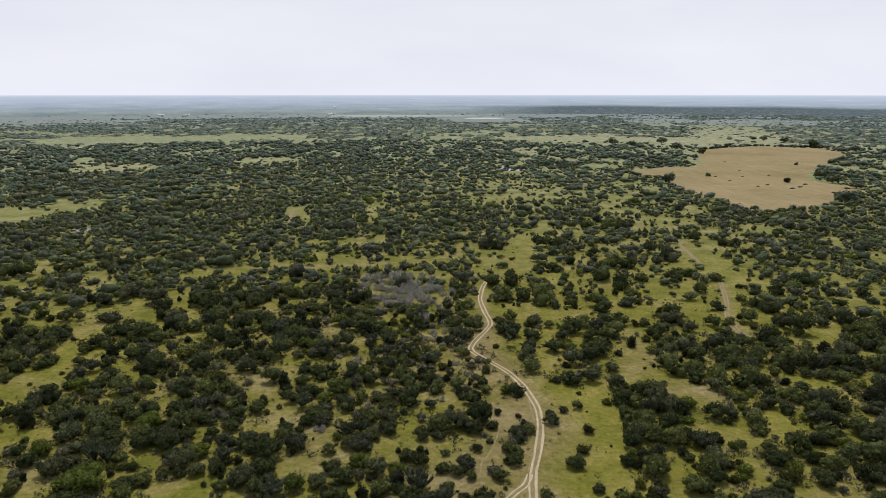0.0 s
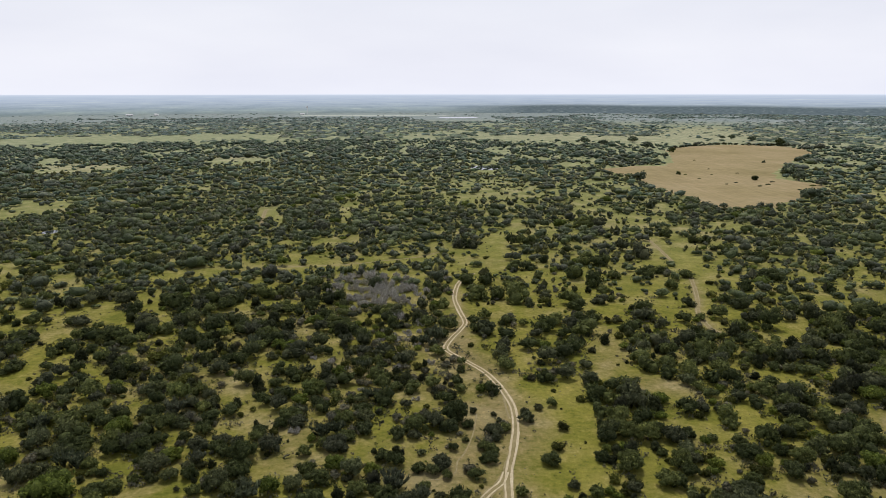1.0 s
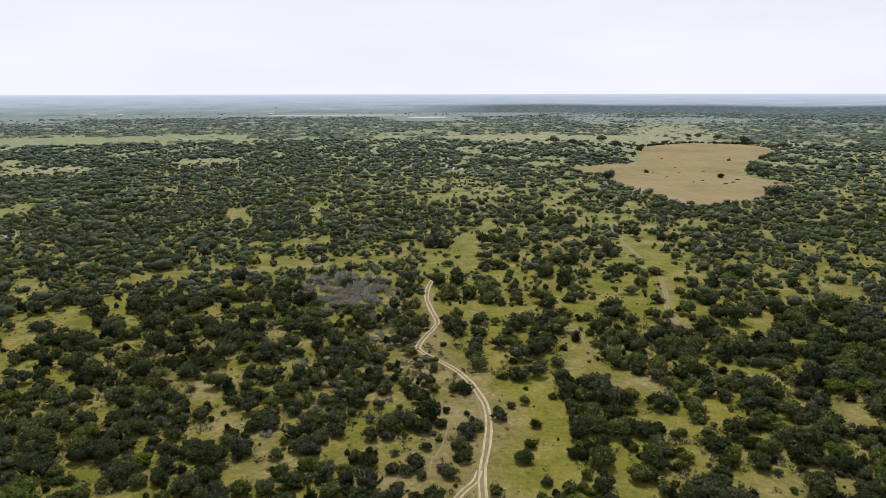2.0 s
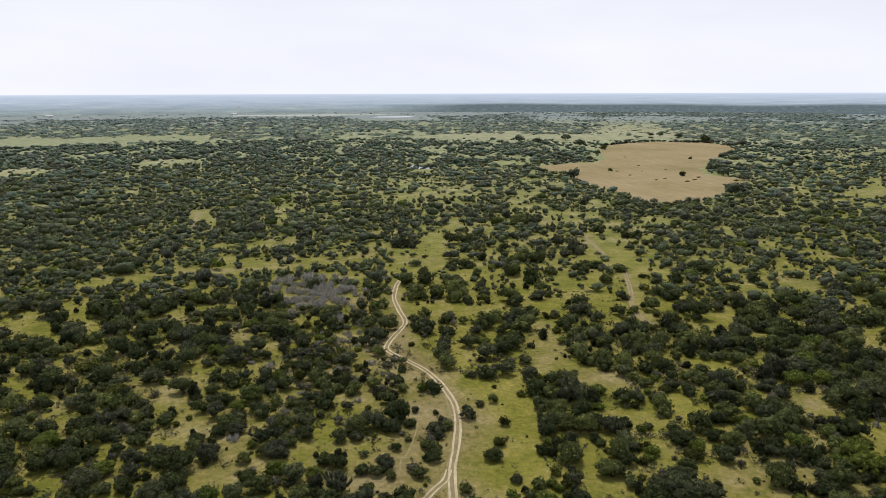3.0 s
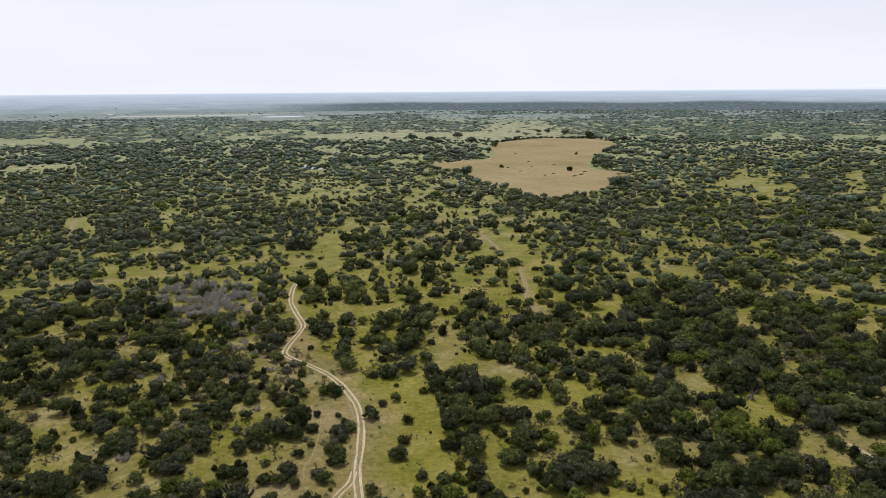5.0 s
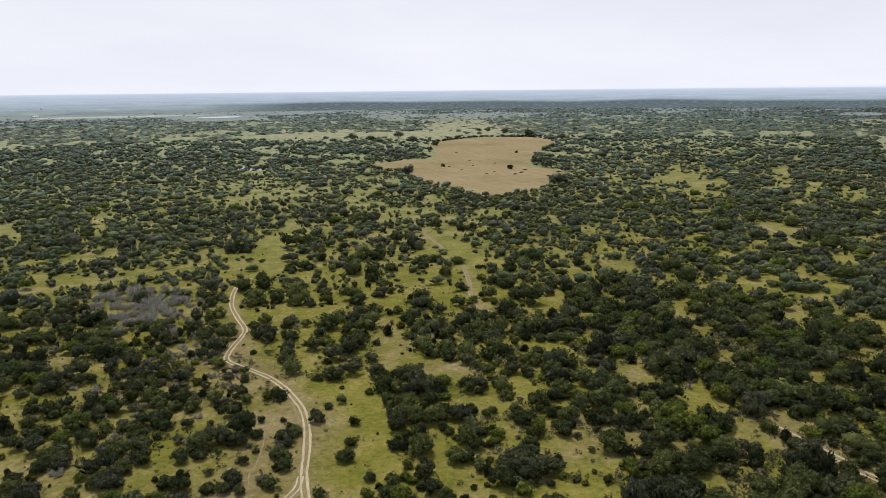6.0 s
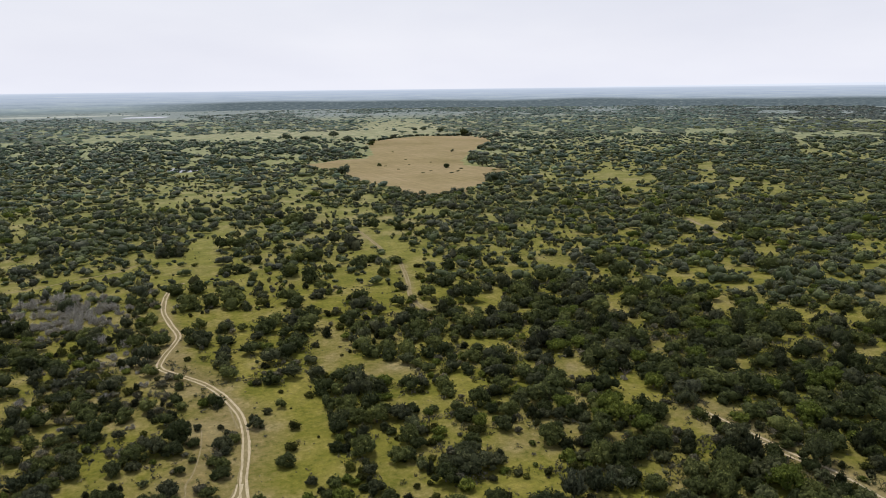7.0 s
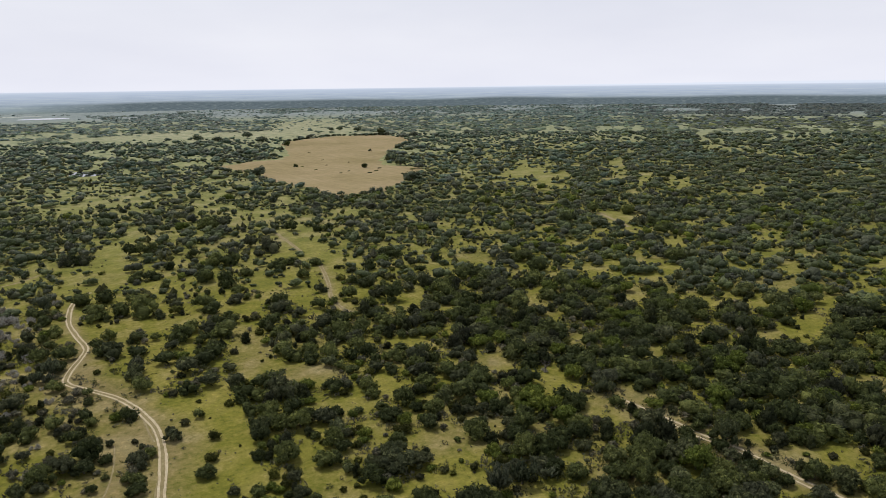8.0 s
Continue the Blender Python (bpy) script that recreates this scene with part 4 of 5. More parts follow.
# bare, tan and pale places: bearing, distance, half across, half deep, how bare
DRY_SPOTS = [
    (-15.6, 188, 7, 6, 0.7), (-14.4, 168, 8, 8, 0.4), (-11.9, 148, 9, 10, 0.9), (-9.9, 157, 5, 6, 0.9), (2.3, 160, 10, 25, 0.7),
    (-2.5, 147, 8, 14, 0.8), (16.0, 215, 8, 22, 0.9), (20.4, 193, 11, 7, 0.9), (-32.7, 162, 9, 12, 0.8),
    (-25.1, 874, 50, 60, 0.9), (-14.8, 955, 50, 70, 1.0), (23.5, 1621, 170, 200, 0.7), (46.4, 162, 7, 9, 0.5), (50.5, 171, 12, 7, 0.8),
    (33.1, 147, 8, 7, 0.7), (65.5, 206, 8, 8, 0.8), (53.3, 291, 17, 12, 0.8), (19.5, 1400, 420, 240, 0.75),
    (-15.2, 188, 4, 6, 0.8), (16.0, 211, 4, 14, 0.7), (20.0, 193, 5, 4, 0.85), (19.1, 388, 5, 13, 1), (15.9, 440, 5, 12, 0.9),
    (20.0, 509, 9, 12, 0.9), (3.1, 144, 5, 15, 0.55), (-11.1, 154, 3, 8, 0.8), (-23.3, 144, 5, 4, 0.7), (-26.8, 155, 4, 3, 0.7),
    (36.6, 196, 2, 5, 0.8), (42.2, 189, 1, 8, 0.8), (58.4, 169, 3, 6, 0.5), (32.5, 144, 7, 5, 0.75), (65.5, 215, 4, 5, 0.9),
]
build_ground()


def build_distance():
    """The plain past the last woods, haze painted on, raised to meet the skyline in the camera's view."""
    bearings = np.arange(0, 360, 1.0)
    radii = np.linspace(FAR - 5, RIM, 48)
    x, y, faces = ring_sheet(radii, bearings)
    r, b = np.hypot(x, y), np.degrees(np.arctan2(x, y))
    s = (r - FAR) / (RIM - FAR)
    drop = EYE / FAR * (1 - s) + 0.0022 * s - 0.0028 * np.clip((b - 30) / 30, 0, 1) * s ** 2 * (b < 150)
    z = EYE - r * drop + (value_noise(b * 10, r * 0, 60, 4) - 0.5) * 3 * s
    z[:len(bearings)] = -2
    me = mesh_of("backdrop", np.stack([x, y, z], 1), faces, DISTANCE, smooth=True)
    me.attributes.new("bearing", "FLOAT", "POINT").data.foreach_set("value", ((b + 180) / 360).astype(np.float32))
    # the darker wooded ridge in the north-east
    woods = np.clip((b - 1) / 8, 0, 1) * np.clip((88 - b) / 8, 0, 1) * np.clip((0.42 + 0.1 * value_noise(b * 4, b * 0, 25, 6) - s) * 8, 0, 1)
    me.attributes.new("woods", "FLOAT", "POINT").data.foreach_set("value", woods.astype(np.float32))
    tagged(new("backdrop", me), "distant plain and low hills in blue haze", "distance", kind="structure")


build_distance()


# ---- brown field, lanes, water ----
def flat_patch(name, outline, z, material, label, category, wobble=0.0, step=8.0, kind="structure"):
    pts = smooth_line(list(outline) + [outline[0]], step)[:-1]
    pts = pts + (np.stack([value_noise(pts[:, 0], pts[:, 1], 11, 21), value_noise(pts[:, 0], pts[:, 1], 11, 22)], 1) - 0.5) * wobble
    bm = bmesh.new()
    bm.faces.new([bm.verts.new((x, y, z)) for x, y in pts])
    bmesh.ops.triangulate(bm, faces=bm.faces[:])
    me = bpy.data.meshes.new(name)
    bm.normal_update()
    if sum(p.normal.z for p in bm.faces) < 0:
        bmesh.ops.reverse_faces(bm, faces=bm.faces[:])
    bm.to_mesh(me)
    bm.free()
    me.materials.append(material)
    return tagged(new(name, me), label, category, kind=kind)


flat_patch("brown_field", FIELD_LINE, 0.06, FIELD, "bare tan brown field of dry mown grass", "field", wobble=9)
flat_patch("pond", [(59, 752), (72, 740), (88, 746), (91, 768), (77, 788), (61, 782)], 0.1, WATER, "small pond that mirrors the bright sky", "pond")
flat_patch("stock_pond", [(-220.8, 412.2), (-217.3, 408.3), (-212.8, 409.0), (-210.3, 414.8), (-213.3, 419.4), (-218.8, 418.7)], 0.1, WATER, "small stock pond in dark bush", "pond", step=2.0)
PALE_GRASS = earth_material("pale_pasture_grass", (0.36, 0.40, 0.36), (0.42, 0.46, 0.42), (0.50, 0.54, 0.50), 0.02)
flat_patch("pale_pasture", [(-400, 2520), (-150, 2500), (60, 2540), (150, 2600), (-60, 2660), (-390, 2640)], 0.25, PALE_GRASS, "pale pasture strip on the far plain", "pasture", step=40)
flat_patch("lake", [(70, 2300), (150, 2285), (200, 2320), (190, 2390), (90, 2380)], 0.3, WATER, "far narrow lake among the woods", "lake", step=30)


def ribbon(line, shift, width, z, ragged, seed):
    d = np.gradient(line, axis=0)
    d /= np.linalg.norm(d, axis=1)[:, None] + 1e-9
    side = np.stack([d[:, 1], -d[:, 0]], 1)
    n = len(line)
    s = np.arange(n) * 1.0
    wa, wb = (width / 2 * (1 + ragged * (0.6 * value_noise(s, s * 0, 8, q) + 0.6 * value_noise(s, s * 0, 2, q + 31) - 0.6)) for q in (seed, seed + 1))
    mid = line + side * (shift + 0.25 * ragged * (value_noise(s, s * 0, 22, seed + 2) - 0.5))[:, None]
    cols = [(mid - side * wa[:, None], z - 0.01), (mid - side * wa[:, None] * 0.5, z), (mid + side * wb[:, None] * 0.5, z), (mid + side * wb[:, None], z - 0.01)]
    verts = np.concatenate([np.column_stack([c, np.full(n, h)]) for c, h in cols])
    i = np.arange(n - 1)
    faces = np.concatenate([np.stack([k * n + i, (k + 1) * n + i, (k + 1) * n + i + 1, k * n + i + 1], 1) for k in range(3)])
    return verts, faces


def build_lane(name, line, label, gauge, rut, verge, seed, lift=0.0):
    v, q = ribbon(line, 0, verge, 0.03 + lift, 0.7, seed)
    road = tagged(new(name, mesh_of(name, v, q, VERGE)), label, "dirt road", kind="structure")
    for k, shift in enumerate((-gauge / 2, gauge / 2) if gauge else (0,)):
        v, q = ribbon(line, shift, rut, 0.05 + lift, 0.85, seed + 7 + k * 5)
        part("rut", mesh_of("rut", v, q, RUT if name.startswith("dirt_road") else TRAIL), road, "pale worn wheel rut")


LANE_TEXT = "pale two-rut dirt road winding through grass"
for nm, ln, tx, ga, ru, ve in (
        ("dirt_road", FINE_LINES[0], LANE_TEXT, 1.34, 0.52, 2.0), ("dirt_road_spur", FINE_LINES[1], "faint fork of the dirt road", 1.05, 0.38, 2.0),
        ("dirt_track", FINE_LINES[2], "pale two-rut dirt track between bushes", 1.3, 0.42, 1.9), ("dirt_track_north", FINE_LINES[9], "short pale stretch of dirt track in a glade", 1.3, 0.5, 2.2), ("dirt_road_east", FINE_LINES[3], "pale dirt road half hidden by trees", 1.5, 0.62, 3.0),
        ("footpath_west", FINE_LINES[4], "short pale two-rut path in a glade", 1.5, 0.7, 2.6), ("footpath_east", FINE_LINES[5], "short pale path in a glade", 0, 1.8, 3.4),
        ("foot_trail", FINE_LINES[6], "faint pale trail through dry grass", 0, 0.2, 0.4), ("pale_strip", FINE_LINES[8], "faint pale track along a narrow glade", 0, 0.5, 1.1), ("side_rut", FINE_LINES[7], "second wheel rut beside the dirt road", 0, 0.3, 0.6)):
    build_lane(nm, ln, tx, ga, ru, ve, len(nm), 0.006 if nm == "dirt_road" else 0.0)

# ---- trees ----
ICO = []
for a in (-1, 1):
    for b in (-1, 1):
        ICO += [(0, a, b * 1.618), (a, b * 1.618, 0), (b * 1.618, 0, a)]
ICO = np.array(ICO, float) / math.hypot(1, 1.618)
ICO_F = np.array([(i, j, k) for i in range(12) for j in range(12) for k in range(12)
                  if i < j and i < k and j != k and max(np.linalg.norm(ICO[i] - ICO[j]), np.linalg.norm(ICO[j] - ICO[k]), np.linalg.norm(ICO[i] - ICO[k])) < 1.1
                  and np.dot(np.cross(ICO[j] - ICO[i], ICO[k] - ICO[i]), ICO[i]) > 0])


OCT = np.array([(1, 0, 0), (0, 1, 0), (-1, 0, 0), (0, -1, 0), (0, 0, 1), (0, 0, -1)], float)
OCT_F = np.array([(0, 1, 4), (1, 2, 4), (2, 3, 4), (3, 0, 4), (1, 0, 5), (2, 1, 5), (3, 2, 5), (0, 3, 5)])


def lumps(centres, sizes, rg, rough=0.18, coarse=False):
    """Uneven lumps of 20 faces, or of 8, as corners and triangles."""
    n, (pts, tri) = len(centres), (OCT, OCT_F) if coarse else (ICO, ICO_F)
    v = centres[:, None] + pts[None] * sizes[:, None] * (1 + rough * rg.standard_normal((n, len(pts), 1)))
    f = tri[None] + len(pts) * np.arange(n)[:, None, None]
    return v.reshape(-1, 3), f.reshape(-1, 3)


def sprays(centres, sizes, count, leaf, rg, up=0.0):
    """Small pointed leaf sprays over the outside of the lumps, most of them on the upper side."""
    k = rg.integers(0, len(centres), count)
    way = rg.standard_normal((count, 3))
    way[:, 2] = way[:, 2] * 0.8 + 0.3
    way /= np.linalg.norm(way, axis=1)[:, None]
    at = centres[k] + way * sizes[k] * rg.uniform(0.72, 1.22, (count, 1))
    at[:, 2] = np.abs(at[:, 2])
    a = rg.standard_normal((count, 3)) * 0.7
    a[:, 2] += up if up > 1 else 0.5 * up
    # broad-leaved sprays lie like shingles on the clump, needles stand out of it
    a += way * (0.7 if up > 1 else 0.3 - 0.75 * (a * way).sum(1)[:, None])
    a /= np.linalg.norm(a, axis=1)[:, None]
    b = np.cross(a, way + 0.5 * rg.standard_normal((count, 3)))
    b /= np.linalg.norm(b, axis=1)[:, None] + 1e-9
    s = leaf * rg.uniform(0.55, 1.45, (count, 1))
    a, b = a * s * (1.8 if up > 1 else 1.25), b * s * (0.55 if up > 1 else 0.75)
    v = np.stack([at - a * 0.6 - b, at + a, at - a * 0.6 + b], 1).reshape(-1, 3)
    return v, np.arange(3 * count).reshape(-1, 3)


def merge(*meshes):
    vs, fs, n = [], [], 0
    for v, f in meshes:
        vs.append(v)
        fs.append(f + n)
        n += len(v)
    return np.vstack(vs), np.vstack(fs)


def crown(kind, rg, n_lumps, n_sprays, leaf, coarse=False):
    """A crown of radius about 1 m; its foot is at z = 0. Its lumps come first, 20 faces each."""
    u = np.sqrt(np.arange(n_lumps) / n_lumps + rg.uniform(0, 1 / n_lumps, n_lumps))
    ang = np.arange(n_lumps) * 2.39996 + rg.uniform(0, 6.28)
    big = 0.27 * (30 / n_lumps) ** 0.36
    size = np.column_stack([big * rg.uniform(0.72, 1.28, n_lumps)] * 3)
    if kind == "oak":
        # limbs lift the outer clumps, so that the crown is a ragged dome with hollows in it
        rad, top = (1 - 0.8 * big) * u * rg.uniform(0.8, 1.15, n_lumps), rg.uniform(0.95, 1.35)
        z = big * 0.6 + top * (1.05 - big) * np.sqrt(np.clip(1 - (rad / 1.06) ** 2, 0, 1)) * rg.uniform(0.0, 1.0, n_lumps) ** 0.6
        size *= [0.95, 0.95, 1.05]
    elif kind == "juniper":
        h = np.arange(n_lumps) / n_lumps
        z = big * 0.7 + 0.9 * h ** 1.2
        rad = (1 - big) * np.sqrt(np.clip(1 - h, 0.02, 1)) * rg.uniform(0.45, 1.1, n_lumps)
        size *= [0.95, 0.95, 1.2]
    elif kind == "plume":
        rad = 0.75 * u * rg.uniform(0.7, 1.2, n_lumps)
        z = 0.62 - 0.15 * rad + rg.uniform(-0.2, 0.45, n_lumps)
        size *= [0.55, 0.55, 1.3]
    else:
        rad = (1 - big) * u * rg.uniform(0.7, 1.3, n_lumps)
        z = big * 0.7 + 0.62 * (1 - rad) * rg.uniform(0.2, 1.0, n_lumps)
    c = np.column_stack([rad * np.cos(ang), rad * np.sin(ang), z])
    made = [lumps(c, size * (1.1 if coarse else 0.82), rg, 0.2, coarse)]
    if n_sprays:
        made.append(sprays(c, size, n_sprays, leaf, rg, {"juniper": 1.2, "plume": 2.5, "shrub": 0.7, "oak": 0.8}[kind]))
    v, f = merge(*made)
    if kind == "plume":
        # plumes fan out from the foot
        v[:, :2] *= np.clip(0.42 + 0.75 * v[:, 2:], 0.3, 1.25)
        v[:, 2] = np.maximum(v[:, 2], 0.02)
    return v, f


def tuft_crown(rg, count):
    """A loose low bush of leaf sprays alone."""
    hearts = np.column_stack([rg.normal(0, 0.4, 6), rg.normal(0, 0.4, 6), rg.uniform(0.15, 0.45, 6)])
    return sprays(hearts, np.full((6, 3), 0.34), count, 0.17, rg, 0.8)


def bare_crown(rg, twigs):
    """Leafless twigs in ragged tufts, thin and mostly upright."""
    tufts = 11
    a, out = rg.uniform(0, 6.28, tufts), np.sqrt(rg.uniform(0, 1, tufts)) * 0.75
    heart = np.column_stack([np.cos(a) * out, np.sin(a) * out, rg.uniform(0.15, 0.55, tufts) * (1 - 0.5 * out)])
    k = rg.integers(0, tufts, twigs)
    way = rg.standard_normal((twigs, 3)) * [0.75, 0.75, 0.55] + [0, 0, 0.75] + heart[k] * 0.5
    way /= np.linalg.norm(way, axis=1)[:, None]
    start = heart[k] + rg.normal(0, 0.10, (twigs, 3))
    start[:, 2] = np.abs(start[:, 2])
    tip = start + way * rg.uniform(0.2, 0.5, (twigs, 1))
    side = np.cross(way, rg.standard_normal((twigs, 3)))
    side = side / np.linalg.norm(side, axis=1)[:, None] * rg.uniform(0.014, 0.032, (twigs, 1))
    return np.stack([start - side, tip, start + side], 1).reshape(-1, 3), np.arange(3 * twigs).reshape(-1, 3)


def limb(a, b, ra, rb, sides=5):
    """A tapered limb from a to b."""
    a, b = np.array(a, float), np.array(b, float)
    d = (b - a) / np.linalg.norm(b - a)
    s = np.cross(d, (0.3, 0.9, 0.1))
    s /= np.linalg.norm(s)
    t = np.cross(d, s)
    ang = np.arange(sides) * 2 * math.pi / sides
    ring = np.cos(ang)[:, None] * s + np.sin(ang)[:, None] * t
    v = np.vstack([a + ring * ra, b + ring * rb])
    i = np.arange(sides)
    j = (i + 1) % sides
    return v, np.concatenate([np.stack([i, j, j + sides], 1), np.stack([i, j + sides, i + sides], 1)])


def trunk(kind, rg):
    """A short trunk that forks into limbs, for a crown of radius 1."""
    fork = np.array([rg.uniform(-0.05, 0.05), rg.uniform(-0.05, 0.05), 0.22])
    made = [limb((0, 0, -0.05), fork, 0.075, 0.055, 6)]
    for k in range(4):
        a = k * 1.57 + rg.uniform(-0.5, 0.5)
        reach = rg.uniform(0.3, 0.55) if kind != "juniper" else 0.15
        tip = np.array([math.cos(a) * reach, math.sin(a) * reach, rg.uniform(0.4, 0.6) if kind != "juniper" else 1.0])
        made.append(limb(fork - [0, 0, 0.03], tip, 0.045, 0.015, 4))
    return merge(*made)


def scatter(inner, outer, mean, spread, want, rg, taken, packing, west=-36, east=68):
    """Trees as rows of x, y, radius, by the cover of the place; taken holds those already standing."""
    cell = 14.0
    grid = {}

    def add(x, y, r):
        grid.setdefault((int(x // cell), int(y // cell)), []).append((x, y, r))
    for row in taken:
        add(*row)
    tries = want * 12
    dist = np.sqrt(rg.uniform(inner ** 2, outer ** 2, tries))
    ang = np.radians(rg.uniform(west, east, tries))
    x, y = dist * np.sin(ang), dist * np.cos(ang)
    r = mean * np.exp(spread * rg.standard_normal(tries))
    r = np.clip(r, mean * 0.35, mean * 1.6)
    if outer <= NEAR:
        # the woods of the east have the broadest crowns
        r = r * np.interp(np.degrees(ang), [-5, 4, 26, 36], [1.1, 1.0, 1.0, 1.2])
    c = cover_at(x, y)
    # no crown leans over an open glade or a lane, or stands so close before one that it would hide it
    glade = np.ones(tries)
    clear = np.ones(tries, bool)
    for lift, side in ((0.35, 0), (0.75, 0), (0.4, -0.7), (0.4, 0.7)):
        k = 1 / (1 - np.minimum(lift * r, 30) / EYE)
        px, py = x * k + side * r * np.cos(ang), y * k - side * r * np.sin(ang)
        depth, kept = glade_depth(px, py)
        glade = np.where(depth > 0, np.minimum(glade, kept), glade)
        if not side:
            clear &= (lane_gap(px, py, OPEN_LANES) > 0.45 * r) | (dist > 400)
    c = np.where(glade < 0.35, np.minimum(c, glade * 0.5), c)
    ok = clear & (rg.uniform(0, 1, tries) < c) & (lane_gap(x, y) > np.where(np.degrees(np.arctan2(x, y)) > 40, 0.6, np.where(y > 320, 0.4, 0.75)) * r + 0.9)
    edge = np.ones(tries, bool)
    for k in range(6):
        edge &= ~in_field(x + 0.55 * r * math.cos(k), y + 0.55 * r * math.sin(k))
    low = c < 0.35
    # trees stand closer together in the east
    bends = ([-22, -17, 8, 26, 33, 49], [0.82, 0.90, 0.94, 0.96, 0.84, 0.74]) if outer <= NEAR else ([-22, -17, 38, 43, 49], [0.86, 0.94, 1.0, 0.86, 0.79])
    tight = packing * np.interp(np.degrees(ang), *bends)
    r = np.where(low, r * rg.uniform(0.25, 0.95, tries), r)
    made = []
    for i in np.flatnonzero(ok & edge):
        cx, cy = int(x[i] // cell), int(y[i] // cell)
        free = True
        for gx in (cx - 1, cx, cx + 1):
            for gy in (cy - 1, cy, cy + 1):
                for qx, qy, qr in grid.get((gx, gy), ()):
                    if (qx - x[i]) ** 2 + (qy - y[i]) ** 2 < (tight[i] * (qr + r[i])) ** 2:
                        free = False
                        break
                if not free:
                    break
            if not free:
                break
        if free:
            made.append((x[i], y[i], r[i]))
            add(*made[-1])
            if len(made) >= want:
                break
    return made


def joined(name, rows, shapes, material, rg, label, category, squash=(0.85, 1.15), smooth=0):
    """Many trees in one mesh: each takes one of the shapes, turned and scaled."""
    vs, fs, ts, soft, n = [], [], [], [], 0
    pick = rg.integers(0, len(shapes), len(rows))
    for k, (v, f) in enumerate(shapes):
        mine = np.array([row for row, p in zip(rows, pick) if p == k])
        if not len(mine):
            continue
        m = len(mine)
        a = rg.uniform(0, 2 * math.pi, m)
        co, si = np.cos(a), np.sin(a)
        wide = mine[:, 2, None] * rg.uniform(0.85, 1.15, (m, 1))
        deep = mine[:, 2, None] * rg.uniform(0.85, 1.15, (m, 1))
        px, py = v[None, :, 0] * wide, v[None, :, 1] * deep
        X = px * co[:, None] - py * si[:, None] + mine[:, 0, None]
        Y = px * si[:, None] + py * co[:, None] + mine[:, 1, None]
        Z = v[None, :, 2] * (mine[:, 2] * rg.uniform(*squash, m))[:, None]
        vs.append(np.stack([X, Y, Z], 2).reshape(-1, 3))
        fs.append((f[None] + (n + len(v) * np.arange(m))[:, None, None]).reshape(-1, 3))
        ts.append(np.repeat(rg.uniform(0, 1, m), len(v)))
        soft.append(np.tile(np.arange(len(f)) < smooth, m))
        n += m * len(v)
    me = mesh_of(name, np.vstack(vs), np.vstack(fs), material, np.concatenate(ts))
    me.polygons.foreach_set("use_smooth", np.concatenate(soft))
    return tagged(new(name, me), label, category, kind="stuff")


NEAR, MID, OUT = 285.0, 550.0, 1230.0
standing = OAKS_NEAR + PALE_OAKS + SHRUBS_NEAR + PALE_SHRUBS + JUNIPERS_NEAR + PLUME_JUNIPERS + BARE_BUSHES
near_fill = scatter(108, NEAR, 2.1, 0.45, 2400, rng, standing, 0.62, -39, 71)
mid_trees = scatter(NEAR, MID, 3.4, 0.46, 4800, rng, standing + near_fill, 0.78)
out_trees = scatter(MID, OUT, 4.7, 0.46, 12000, rng, mid_trees + [(x, y, r * 0.8) for x, y, r in FIELD_EDGE_OAKS], 0.80)
far_trees = scatter(OUT, FAR, 5.0, 0.40, 25000, rng, [], 0.58)

near_bushes = scatter(108, NEAR, 1.05, 0.45, 6000, rng, standing + near_fill, 0.56, -39, 71)
mid_bushes = scatter(NEAR, MID, 1.3, 0.45, 2400, rng, mid_trees, 0.72)
out_bushes = scatter(MID, 950, 1.7, 0.4, 3200, rng, out_trees, 0.72)

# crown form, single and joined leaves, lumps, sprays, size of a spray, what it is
# leaves of the middle woods, lightened in their base colour for haze
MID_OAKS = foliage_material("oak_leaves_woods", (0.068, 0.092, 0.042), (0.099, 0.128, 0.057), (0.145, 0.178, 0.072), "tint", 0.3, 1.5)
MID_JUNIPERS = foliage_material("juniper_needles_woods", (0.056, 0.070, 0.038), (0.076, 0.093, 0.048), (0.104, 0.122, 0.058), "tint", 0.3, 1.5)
KINDS = {
    "live_oak": ("oak", OAK, OAKS, 18, 1050, 0.082, "broad dark green live oak standing in dry grass", "tree"),
    "fresh_green_oak": ("oak", PALE_OAK, PALE_OAK_JOINED, 16, 850, 0.086, "broad oak with fresh yellow-green leaves", "tree"),
    "juniper": ("juniper", JUNIPER, JUNIPERS, 10, 470, 0.086, "dense dark green juniper tree on grass", "tree"),
    "plume_juniper": ("plume", PLUME, PLUMES, 30, 900, 0.08, "juniper with upright feathery grey-green plumes", "tree"),
    "shrub": ("shrub", SHRUB, SHRUBS, 7, 330, 0.115, "low olive green shrub on open grass", "shrub"),
    "grey_brush": ("shrub", GREY, GREYS, 6, 330, 0.11, "grey-green thorny brush, thinly leaved, on dry grass", "brush"),
    "pale_shrub": ("shrub", PALE_OAK, PALE_OAK_JOINED, 7, 330, 0.12, "small light green shrub on open grass", "shrub"),
}


